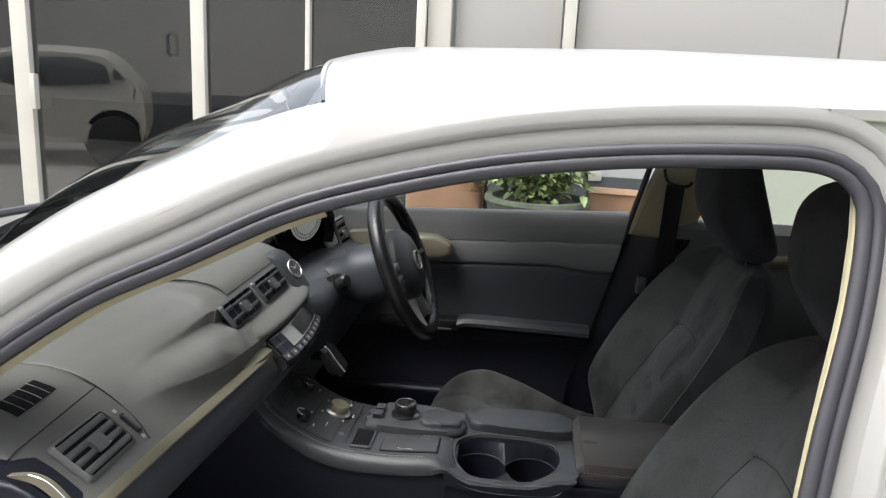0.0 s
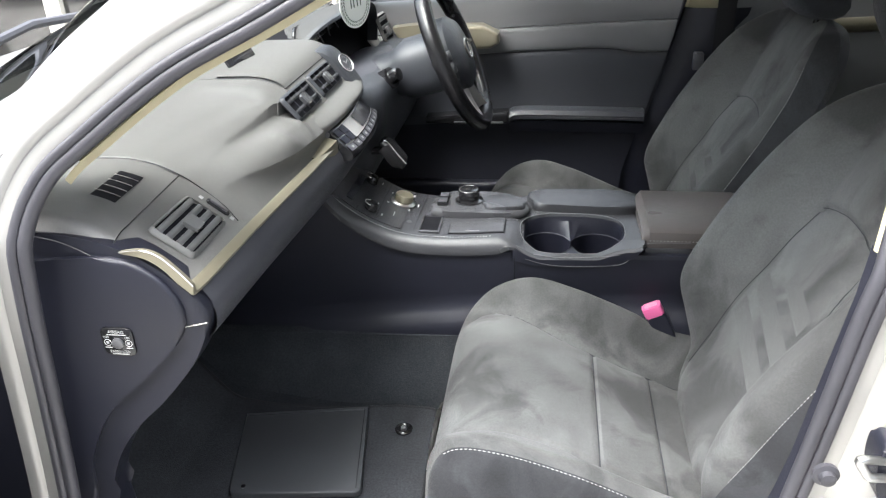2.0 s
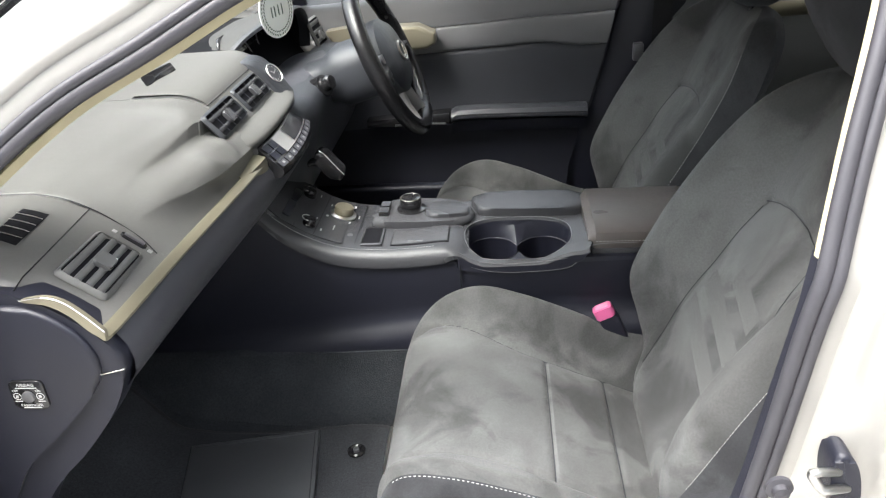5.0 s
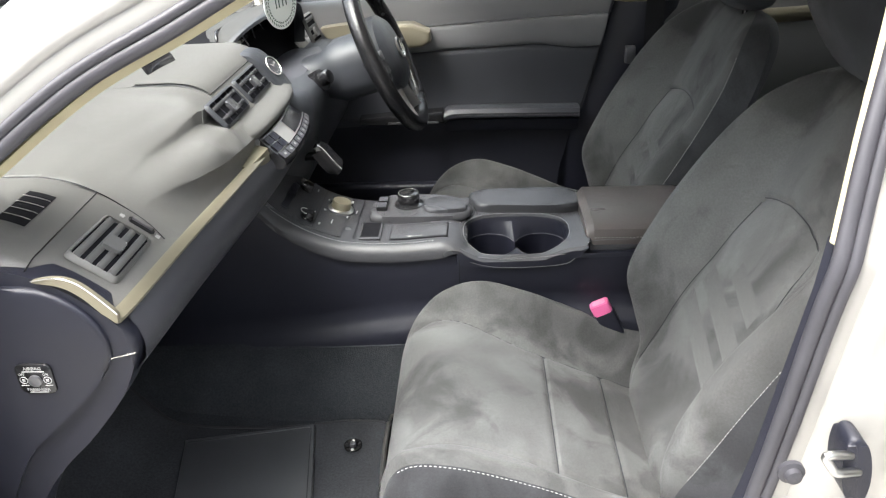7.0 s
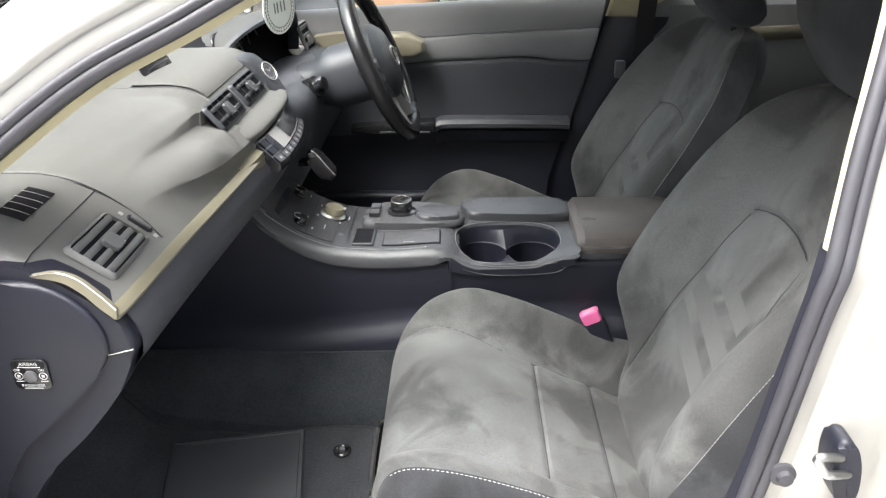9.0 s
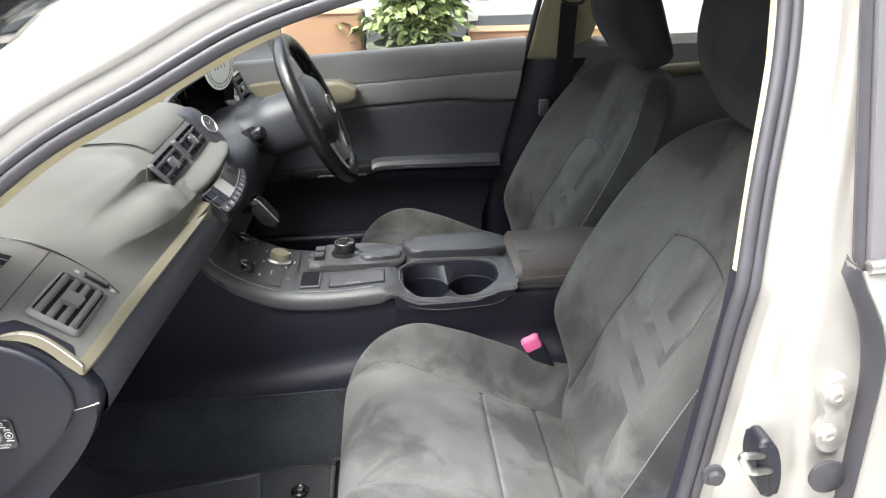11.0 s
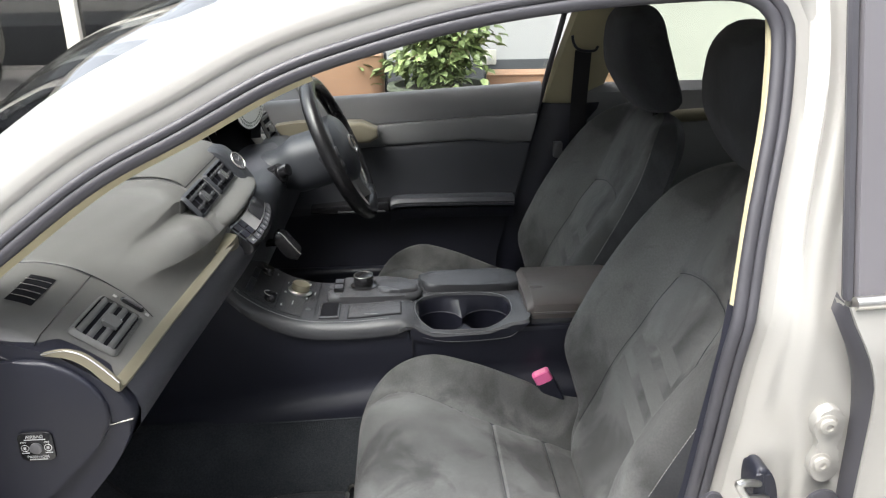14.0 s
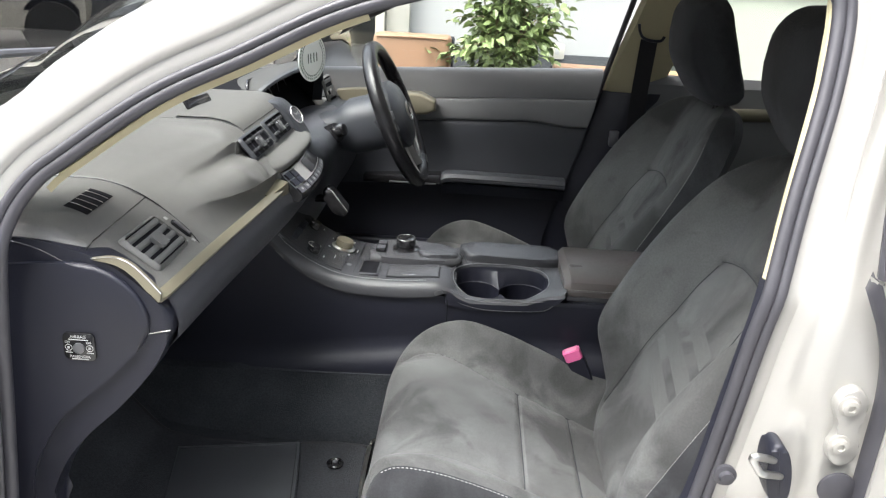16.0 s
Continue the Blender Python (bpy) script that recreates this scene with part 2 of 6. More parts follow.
def spline(points, n):
    """n points along a smooth curve through the given ones, evenly spaced by length."""
    p = np.array(points, float)
    q = np.vstack([2 * p[0] - p[1], p, 2 * p[-1] - p[-2]])
    out = []
    for i in range(1, len(q) - 2):
        a, b, c, d = q[i - 1], q[i], q[i + 1], q[i + 2]
        for s in np.linspace(0, 1, 16, endpoint=False):
            out.append(0.5 * (2 * b + (c - a) * s + (2 * a - 5 * b + 4 * c - d) * s * s + (3 * b - a - 3 * c + d) * s ** 3))
    out = np.array(out + [p[-1]])
    length = np.r_[0, np.cumsum(np.linalg.norm(np.diff(out, axis=0), axis=1))]
    want = np.linspace(0, length[-1], n)
    return np.stack([np.interp(want, length, out[:, k]) for k in range(out.shape[1])], 1)


def loft(rings, close_u=False, close_v=False, caps=False, bm=None):
    """A sheet through rings of equal length. close_u: each ring is closed; close_v: the last ring joins the first."""
    bm = bm or bmesh.new()
    rows = [[bm.verts.new(tuple(p)) for p in ring] for ring in rings]
    nu, nv = len(rows[0]), len(rows)
    for j in range(nv if close_v else nv - 1):
        for i in range(nu if close_u else nu - 1):
            a, b = rows[j], rows[(j + 1) % nv]
            bm.faces.new((a[i], a[(i + 1) % nu], b[(i + 1) % nu], b[i]))
    if caps:
        bm.faces.new(rows[0])
        bm.faces.new(rows[-1])
    return bm


def box(x0, x1, y0, y1, z0, z1, bevel=0.004, segments=2, bm=None):
    own = bmesh.new()
    bmesh.ops.create_cube(own, size=1)
    for v in own.verts:
        v.co = Vector(((x0 + x1) / 2 + v.co.x * (x1 - x0), (y0 + y1) / 2 + v.co.y * (y1 - y0), (z0 + z1) / 2 + v.co.z * (z1 - z0)))
    if bevel:
        bmesh.ops.bevel(own, geom=own.edges, offset=bevel, segments=segments, affect="EDGES", profile=0.6)
    return merge(bm, own)


def merge(bm, own, m=None):
    """Adds own to bm, moved by m."""
    if m is not None:
        bmesh.ops.transform(own, matrix=m, verts=own.verts)
    if bm is None:
        return own
    me = bpy.data.meshes.new("tmp")
    own.to_mesh(me)
    own.free()
    bm.from_mesh(me)
    bpy.data.meshes.remove(me)
    return bm


def frames_along(path):
    """Tangent and two normals along a path, carried with little twist."""
    p = np.array(path, float)
    t = np.gradient(p, axis=0)
    t /= np.linalg.norm(t, axis=1)[:, None]
    up = np.array((0, 1.0, 0)) if abs(t[0][1]) < 0.9 else np.array((0, 0, 1.0))
    out = []
    for i in range(len(p)):
        side = np.cross(t[i], up)
        side /= np.linalg.norm(side)
        up = np.cross(side, t[i])
        out.append((p[i], side, up))
    return out


def tube(path, radius, sides=10, closed=False, bm=None, flat=1.0):
    """A round or flattened bar along a path; radius a number or one for each point."""
    fr = frames_along(path)
    r = np.ones(len(fr)) * radius
    rings = [[c + r[i] * (math.cos(a) * s + flat * math.sin(a) * u) for a in np.linspace(0, 2 * math.pi, sides, endpoint=False)] for i, (c, s, u) in enumerate(fr)]
    return loft(rings, close_u=True, close_v=closed, caps=not closed, bm=bm)


def turned(profile, sides=24, bm=None, m=None):
    """A solid of revolution about z from (radius, z) pairs."""
    own = bmesh.new()
    rings = [[(r * math.cos(a), r * math.sin(a), z) for a in np.linspace(0, 2 * math.pi, sides, endpoint=False)] for r, z in profile]
    loft(rings, close_u=True, caps=True, bm=own)
    return merge(bm, own, m)


def hoop(radius, thick, m=None, bm=None, sides=32):
    """A thin round ring lying in the plane of m."""
    own = tube([(radius * math.cos(a), radius * math.sin(a), 0) for a in np.linspace(0, 2 * math.pi, sides, endpoint=False)], thick, 6, closed=True)
    return merge(bm, own, m)


def slab(outline, axis, a, b, bevel=0.003, segments=2, bm=None):
    """A plate: a 2D outline drawn out along an axis from a to b, with eased edges."""
    own = bmesh.new()

    def at(u, v, w):
        return {"x": (w, u, v), "y": (u, w, v), "z": (u, v, w)}[axis]
    lo = [own.verts.new(at(u, v, a)) for u, v in outline]
    hi = [own.verts.new(at(u, v, b)) for u, v in outline]
    n = len(lo)
    own.faces.new(lo)
    own.faces.new(hi)
    rim = []
    for i in range(n):
        own.faces.new((lo[i], lo[(i + 1) % n], hi[(i + 1) % n], hi[i]))
    own.verts.index_update()
    if bevel:
        rim = [e for e in own.edges if len({v.index < n for v in e.verts}) == 1]
        bmesh.ops.bevel(own, geom=rim, offset=bevel, segments=segments, affect="EDGES", profile=0.5)
    return merge(bm, own)


def rounded(x0, x1, y0, y1, r, n=5):
    """The outline of a rectangle with round corners."""
    out = []
    for cx, cy, a0 in ((x1 - r, y1 - r, 0), (x0 + r, y1 - r, 90), (x0 + r, y0 + r, 180), (x1 - r, y0 + r, 270)):
        out += [(cx + r * math.cos(radians(a0 + 90 * k / n)), cy + r * math.sin(radians(a0 + 90 * k / n))) for k in range(n + 1)]
    return out


def stitches(path, parent, name="stitching", length=0.006, gap=0.0035, radius=0.0011, lift=(0, 0, 0)):
    """A row of thread stitches along a path, as one mesh."""
    p = np.array(path, float) + np.array(lift)
    total = np.linalg.norm(np.diff(p, axis=0), axis=1).sum()
    n = max(2, int(total / (length + gap)))
    fine = spline(p, n * 4)
    bm = bmesh.new()
    for k in range(n):
        tube(fine[4 * k:4 * k + 3], radius, sides=5, bm=bm)
    return tagged(part(name, bm, STITCH, parent, "pale grey contrast stitching"), kind="stuff")


def smoothstep(a, b, v):
    s = min(1.0, max(0.0, (v - a) / (b - a)))
    return s * s * (3 - 2 * s)


def tilt_frame(origin, u, v):
    """A matrix whose x and y run along u and v from an origin, z out of their plane."""
    u = Vector(u).normalized()
    w = u.cross(Vector(v)).normalized()
    m = Matrix((u, w.cross(u), w)).transposed().to_4x4()
    m.translation = origin
    return m


# ---------------------------------------------------------------- the yard and its walls
ground = tagged(part("ground", box(-60, 60, -60, 60, -0.3, 0.0, 0), ASPHALT, smooth=False), "yard floor, kept pale to bounce light upwards", "floor", kind="structure")
wall_far = tagged(part("wall_far", box(0.5, 9.0, 3.3, 3.5, 0, 2.3, 0.01), WALL, smooth=False), "white painted wall behind the sofas", "wall", kind="structure")
skirting = tagged(part("trim_skirting", box(0.5, 2.5, 3.27, 3.298, 0, 0.78, 0.004), SKIRT, wall_far, "slate grey painted dado band"), kind="structure")
wall_behind = tagged(part("wall_behind", box(-9.0, 9.0, -4.0, -3.8, 0, 4.4, 0.01), WALL, smooth=False), "white painted wall opposite the car", "wall", kind="structure")
tagged(part("trim_skirting", box(-9.0, 9.0, -3.798, -3.77, 0, 0.62, 0.004), SKIRT, wall_behind, "slate grey painted dado band"), kind="structure")
wall_side = tagged(part("wall_side", box(9.0, 9.2, -4.0, 3.5, 0, 3.0, 0.01), WALL, smooth=False), "white painted end wall", "wall", kind="structure")
wall_front = tagged(part("wall_front", box(-9.2, -9.0, -4.0, 11.2, 0, 3.0, 0.01), WALL, smooth=False), "white painted end wall", "wall", kind="structure")
wall_inner = tagged(part("wall_inner", box(-9.0, 0.5, 10.8, 11.0, 0, 3.0, 0.01), WALL_BEIGE, smooth=False), "greige back wall inside the showroom", "wall", kind="structure")
tagged(part("trim_skirting", box(-9.0, 0.5, 10.77, 10.798, 0, 0.78, 0.004), SKIRT, wall_inner, "slate grey painted dado band"), kind="structure")
tagged(part("wall_showroom", box(0.5, 0.7, 3.5, 11.0, 0, 2.3, 0.01), WALL_BEIGE, smooth=False), "greige side wall of the showroom", "wall", kind="structure")
# beige panelled front over the wall, with slim posts
for k, (x0, x1) in enumerate(((0.56, 0.70), (1.36, 1.43))):
    part("post", box(x0, x1, 3.2, 3.3, 0.79, 2.3, 0.008), FRAME_CREAM, wall_far)
for x0, x1 in ((0.72, 1.35), (1.44, 2.92), (2.935, 4.4)):
    part("panel", box(x0, x1, 3.27, 3.298, 1.2, 2.3, 0.006), WALL_BEIGE, wall_far)

# glazed partition with ivory frames, towards the front of the car
glazing = thing("window_1", "glazed partition with ivory painted frames", "window", kind="structure")
for x0, x1 in ((-2.06, -1.95), (-0.885, -0.80), (-0.17, -0.14), (0.50, 0.555)):
    part("window_frame", box(x0, x1, 3.15, 3.25, 0.0, 2.3, 0.006), FRAME_CREAM, glazing)
part("window_sill", box(-9.0, 0.5, 3.14, 3.26, 0.0, 0.10, 0.006), FRAME_CREAM, glazing)
part("window_frame", box(-9.0, 0.5, 3.14, 3.26, 2.2, 2.3, 0.006), FRAME_CREAM, glazing)
for x0, x1 in ((-9.0, -2.06), (-1.95, -0.885), (-0.80, -0.17), (-0.14, 0.50)):
    pane = part("pane", box(x0, x1, 3.195, 3.205, 0.1, 2.2, 0), SHOP_GLASS, glazing, smooth=False)
    pane.visible_shadow = False
part("handle", tube([(-1.022, 3.17, 1.375), (-1.022, 3.13, 1.385), (-1.022, 3.13, 1.49), (-1.022, 3.17, 1.50)], 0.011, 8), SCREEN, glazing, "black door pull")
part("latch", box(-1.935, -1.90, 3.11, 3.16, 1.0, 1.22, 0.006), FRAME_CREAM, glazing)


# ---------------------------------------------------------------- the car's shell
def side_y(z, off=0.0):
    """The plane of the door opening: upright below the belt, leaning in above it."""
    return -0.73 - off + 0.36 * max(0.0, z - 0.93)


OPENING = [(0.50, 0.46), (0.515, 0.542), (0.533, 0.70), (0.547, 0.84), (0.563, 0.94), (0.592, 0.995), (0.636, 1.032), (0.736, 1.102), (0.84, 1.153), (0.94, 1.203),
           (1.03, 1.233), (1.16, 1.264), (1.30, 1.283), (1.44, 1.291), (1.495, 1.288), (1.521, 1.271), (1.528, 1.243), (1.518, 1.158), (1.492, 1.043), (1.475, 0.956),
           (1.462, 0.88), (1.449, 0.764), (1.436, 0.66), (1.415, 0.52), (1.385, 0.43), (1.33, 0.385), (1.20, 0.37), (0.90, 0.365), (0.62, 0.37), (0.53, 0.395)]
LOOP = spline(OPENING + [OPENING[0]], 241)[:-1]
TAN2 = np.roll(LOOP, -1, 0) - np.roll(LOOP, 1, 0)
TAN2 /= np.linalg.norm(TAN2, axis=1)[:, None]
OUT2 = np.stack([-TAN2[:, 1], TAN2[:, 0]], 1)


def ring(d, off, keep=slice(None)):
    """The opening's outline moved outwards by d, at a depth off outside its plane."""
    q = (LOOP + OUT2 * d)[keep]
    return [(x, side_y(z, off), z) for x, z in q]


car = thing("car", "white pearl hatchback with its front passenger door opened", "car")
# black weather strip: two soft lips
seal = part("door_seal", tube(ring(0.005, 0.003), 0.0085, 10, closed=True), RUBBER, car, "black rubber door seal")
part("outer_lip", tube(ring(0.0165, 0.008), 0.0065, 10, closed=True), RUBBER, seal)
# white jamb round the opening, stepped out to the gutter
part("door_jamb", loft([ring(0.012, -0.012), ring(0.017, 0.0), ring(0.022, 0.004), ring(0.033, 0.006), ring(0.040, 0.007), ring(0.044, 0.012), ring(0.050, 0.0145), ring(0.060, 0.014)], close_u=True), WHITE, car)

# arc from the foot of the windscreen pillar to the rear of the roof rail
i0 = int(np.argmin(np.hypot(LOOP[:, 0] - 0.592, LOOP[:, 1] - 0.995)))
i1 = int(np.argmin(np.hypot(LOOP[:, 0] - 1.47, LOOP[:, 1] - 1.291)))
ARC = slice(i0, i1 + 1)
edge = np.array(ring(0.060, 0.014, ARC))
tail = [(1.60, side_y(1.352, 0.03), 1.353), (1.9, side_y(1.35, 0.03), 1.352), (2.3, side_y(1.325, 0.03), 1.33), (2.7, side_y(1.27, 0.03), 1.28)]
head = [(0.30, -0.745, 0.90), (0.45, -0.735, 0.985)]
edge = spline(np.vstack([head, edge[::4], tail]), 90)


def roof_line(x):
    """Height of the car's middle line: bonnet, windscreen, roof and tail."""
    return float(np.interp(x, (-0.9, -0.6, 0.0, 0.12, 0.45, 0.72, 0.90, 1.05, 1.4, 1.9, 2.5, 3.0, 3.3), (0.70, 0.82, 0.965, 0.985, 1.20, 1.33, 1.385, 1.405, 1.418, 1.415, 1.385, 1.32, 1.24)))


def inner_edge(p):
    """Where the pillar or rail meets the windscreen or the roof skin."""
    x, y, z = p
    return np.array((x - 0.035 * smoothstep(1.15, 0.9, x), y + 0.095, z + 0.045 - 0.012 * smoothstep(1.0, 1.4, x)))


rail = [edge, [p + (inner_edge(p) - p) * (0.22, 0.10, 0.5) for p in edge], [p + (inner_edge(p) - p) * (0.6, 0.45, 0.85) for p in edge], [inner_edge(p) for p in edge]]
part("side_rail", loft(rail), WHITE, car, "white pillar and roof rail")
part("side_rail", loft([[(x, -y, z) for x, y, z in r] for r in rail]), WHITE, car)
inner = np.array([inner_edge(p) for p in edge])
near_top = [p for p in inner if p[0] > 0.925]


def across(p, bow):
    """A line over the car from a rail point to its mirror image, bowed up and forwards."""
    out = []
    for s in np.linspace(-1, 1, 25):
        c = 1 - s * s
        rise = 0.045 if p[0] < 0.8 else 0.045 + (roof_line(p[0]) - p[2] - 0.045) * smoothstep(0.8, 1.1, p[0])
        out.append((p[0] - bow * c, s * abs(p[1]), p[2] + rise * (1 - abs(s) ** 2.6)))
    return out


part("roof", loft([across(p, 0.09 * smoothstep(1.6, 0.94, p[0])) for p in near_top]), WHITE, car, "white pearl roof skin")
screen_side = [p for p in inner if p[0] <= 0.955]
screen = part("windscreen", loft([across(p, 0.12 - 0.045 * smoothstep(0.4, 0.95, p[0])) for p in screen_side]), CLEAR_GLASS, car, "clear windscreen with a dark border")
screen.visible_shadow = False
part("border", tube(np.array(across(screen_side[-1], 0.075)) + (0.0, 0, 0.0), 0.0028, 8), GLOSS_BLACK, screen)
part("border", tube(np.array(across(screen_side[0], 0.12)) + (0.0, 0, 0.0), 0.012, 8), GLOSS_BLACK, screen)
arc_in = [p for p in ring(-0.003, -0.022, ARC) if p[0] < 0.99]
part("pillar_trim", loft([[(x, y, z) for x, y, z in arc_in], [(x + 0.003, y + 0.004, z - 0.008) for x, y, z in arc_in], [(x - 0.01, y + 0.05, z - 0.002) for x, y, z in arc_in], [(x - 0.03, y + 0.07, z + 0.03) for x, y, z in arc_in]]), CREAM, car, "cream windscreen pillar trim")
part("headlining", loft([[(x, y * 0.97, z - 0.03) for x, y, z in across(p, 0.06)] for p in near_top]), HEADLINER, car, "ivory cloth headlining")
# wipers lying on the glass
for y0, y1 in ((-0.50, 0.05), (0.0, 0.52)):
    part("wiper", tube([(0.30, y0, 1.07), (0.27, (y0 + y1) / 2, 1.085), (0.235, y1, 1.06)], 0.008, 8), RUBBER, car)


# lower body: bonnet and wings, tail, far side
def section(x):
    """Half an outline of the body at x, from the sill up to the middle line."""
    nose = smoothstep(-0.2, -0.9, x)
    end = smoothstep(2.9, 3.42, x)
    w = 0.87 - 0.16 * nose - 0.10 * end
    top = min(roof_line(x), 0.985) if x < 0.35 else 0.98
    belt = 0.90 - 0.22 * nose + 0.05 * smoothstep(0.5, 2.5, x)
    return [(w - 0.07, 0.20 + 0.04 * nose), (w - 0.02, 0.32), (w, 0.52), (w - 0.005, 0.68), (w - 0.03, belt - 0.08), (w - 0.075, belt), (w - 0.16, belt + (top - belt) * 0.72), (0.35, top - 0.012), (0, top)]


def body_ring(x, sign, upto=9, n=30):
    return [(x, sign * y, z) for y, z in spline(section(x)[:upto], n)]


front_x = [-0.9, -0.84, -0.7, -0.5, -0.25, 0.0, 0.12]
part("bonnet", loft([body_ring(x, -1) + body_ring(x, 1)[::-1][1:] for x in front_x], caps=True), WHITE, car, "white bonnet and front wings")
part("front_wing", loft([body_ring(x, -1, 6, 20) for x in (0.12, 0.3, 0.42, 0.505)]), WHITE, car)
part("driver_side_skin", loft([body_ring(x, 1, 6, 20) for x in (0.12, 0.5, 1.0, 1.55, 2.0, 2.6)]), WHITE, car, "white outer skin of the far side")
rear_x = [2.6, 2.9, 3.15, 3.35, 3.42]
part("tail", loft([body_ring(x, -1, 6, 20) for x in rear_x]), WHITE, car)
part("tail", loft([body_ring(x, 1, 6, 20) for x in rear_x]), WHITE, car)
gate = part("tailgate", loft([[(x, y, z) for y in np.linspace(-0.74, 0.74, 12)] for x, z in ((3.40, 0.22), (3.44, 0.55), (3.38, 0.92))]), WHITE, car, "white tailgate with a glazed upper half")
gate_glass = part("pane", loft([[(x, y, z) for y in np.linspace(-0.60, 0.60, 12)] for x, z in ((3.38, 0.92), (3.05, 1.27), (2.9, 1.33))]), TINTED, gate, "green tinted rear glass")
gate_glass.visible_shadow = False


def quarter(sgn, inset):
    """The rear quarter over the wheel, with its lens-shaped side light."""
    light = spline([(2.655, 1.150), (2.69, 1.186), (2.76, 1.204), (2.87, 1.202), (2.885, 1.19), (2.895, 1.13), (2.90, 1.075), (2.885, 1.06), (2.80, 1.066), (2.70, 1.10), (2.655, 1.150)], 49)[:-1]
    rings = []
    for k in (0.0, 0.12, 0.5, 1.0):
        row = []
        for x, z in light:
            a = math.atan2((z - 1.125) * 1.6, x - 2.76)
            m = max(abs(math.cos(a)) / 0.30, abs(math.sin(a)) / 0.30)
            ox, oz = 2.80 + math.cos(a) / m + 0.14 * math.sin(-a) / m, 1.11 + 0.58 * math.sin(a) / m
            px, pz = x + (ox - x) * k, z + (oz - z) * k
            row.append((px, sgn * (0.79 - 0.56 * max(0.0, pz - 0.94) - inset), pz))
        rings.append(row)
    return loft(rings, close_u=True), light


for sgn in (-1, 1):
    skin, light = quarter(sgn, 0.0)
    q = part("rear_quarter", skin, WHITE, car, "white rear quarter with a small side light")
    part("trim", quarter(sgn, 0.05)[0], IVORY, q, "ivory inner quarter trim")
    bm = bmesh.new()
    bm.faces.new([bm.verts.new((x, sgn * (0.77 - 0.56 * (z - 0.94)), z)) for x, z in light])
    part("pane", bm, TINTED, q, "green tinted quarter glass", smooth=False).visible_shadow = False
part("floor_pan", box(0.1, 3.3, -0.74, 0.74, 0.20, 0.27, 0.01), CARPET, car, "black carpeted floor")
part("bulkhead", box(0.12, 0.20, -0.72, 0.72, 0.25, 0.90, 0.01), CARPET, car)
part("sill", box(0.50, 1.50, -0.80, -0.70, 0.20, 0.352, 0.02, 3), WHITE, car, "white door sill")
part("inner_sill", box(0.53, 1.45, -0.705, -0.63, 0.26, 0.38, 0.015, 3), PLASTIC, car)


def wheel(x, sgn):
    w = part("wheel", turned([(0.19, -0.08), (0.19, 0.08)], 32, m=pose(x, sgn * 0.76, 0.31, 90, 0, 0)), SILVER_GREY, car)
    part("tyre", turned([(0.20, -0.09), (0.28, -0.10), (0.31, -0.085), (0.315, 0.0), (0.31, 0.085), (0.28, 0.10), (0.20, 0.09)], 40, m=pose(x, sgn * 0.76, 0.31, 90, 0, 0)), TYRE, w)
    bm = bmesh.new()
    for k in range(5):
        merge(bm, box(-0.025, 0.025, 0.03, 0.19, -0.012, 0.012, 0.006), pose(x, sgn * 0.845, 0.31, 90, 0, 0) @ pose(0, 0, 0, 0, 0, 72 * k))
    part("rim", bm, SILVER_GREY, w)


for x in (0.0, 2.6):
    for sgn in (-1, 1):
        wheel(x, sgn)

# B-pillar: painted jamb between the seal and the rear door
zs = np.linspace(0.36, 1.345, 40)
j0 = int(np.argmin(np.hypot(LOOP[:, 0] - 1.528, LOOP[:, 1] - 1.243)))
j1 = int(np.argmin(np.hypot(LOOP[:, 0] - 1.385, LOOP[:, 1] - 0.43)))
down = LOOP[j0:j1 + 1]
rows = []
for z in zs:
    xs = float(np.interp(z, down[::-1, 1], down[::-1, 0])) + 0.045
    xd = float(np.interp(z, (0.36, 0.70, 0.80, 0.88, 0.95, 1.0, 1.35), (1.60, 1.622, 1.632, 1.632, 1.60, 1.592, 1.602)))
    low = smoothstep(1.0, 0.8, z)
    rib = float(np.interp(z, (0.36, 0.717, 0.82, 0.864, 0.921, 1.0, 1.35), (1.556, 1.552, 1.538, 1.521, 1.508, 1.515, 1.548)))
    rib = max(rib, xs + 0.030)
    row = [(xs - 0.004, side_y(z, 0.010)), (xs + 0.010, side_y(z, 0.024)), (min(xs + 0.20 * (xd - xs), rib - 0.017), side_y(z, 0.030 + 0.008 * low)), (rib - 0.012, side_y(z, 0.031 + 0.012 * low)), (rib - 0.003, side_y(z, 0.036 + 0.020 * low)), (rib + 0.006, side_y(z, 0.037 + 0.024 * low)), (rib + 0.014, side_y(z, 0.036 + 0.026 * low)), (max(rib + 0.02, xs + 0.80 * (xd - xs)), side_y(z, 0.038 + 0.036 * low)), (xd, side_y(z, 0.040 + 0.040 * low)), (xd + 0.05, side_y(z, 0.03))]
    rows.append([(x, y, z) for x, y in row])
pillar = part("b_pillar", loft([spline(r, 30) for r in rows]), WHITE, car, "white painted centre pillar jamb")
# striker on its black backing plate
part("striker_plate", slab([(1.510 + 0.0150 * math.copysign(abs(math.cos(a)) ** 0.8, math.cos(a)) - 0.16 * 0.043 * math.sin(a), 0.7200 + 0.043 * math.sin(a)) for a in np.linspace(0, 2 * math.pi, 40, endpoint=False)], "y", -0.790, -0.755, 0.007, 4), PLASTIC, pillar, "black oval striker backing plate")
part("striker", tube(spline([(1.500, -0.788, 0.742), (1.470, -0.804, 0.756), (1.467, -0.804, 0.753), (1.470, -0.804, 0.748), (1.478, -0.804, 0.736), (1.483, -0.804, 0.733), (1.512, -0.788, 0.720)], 30), 0.0048, 10), STEEL, pillar, "zinc-plated door striker loop")
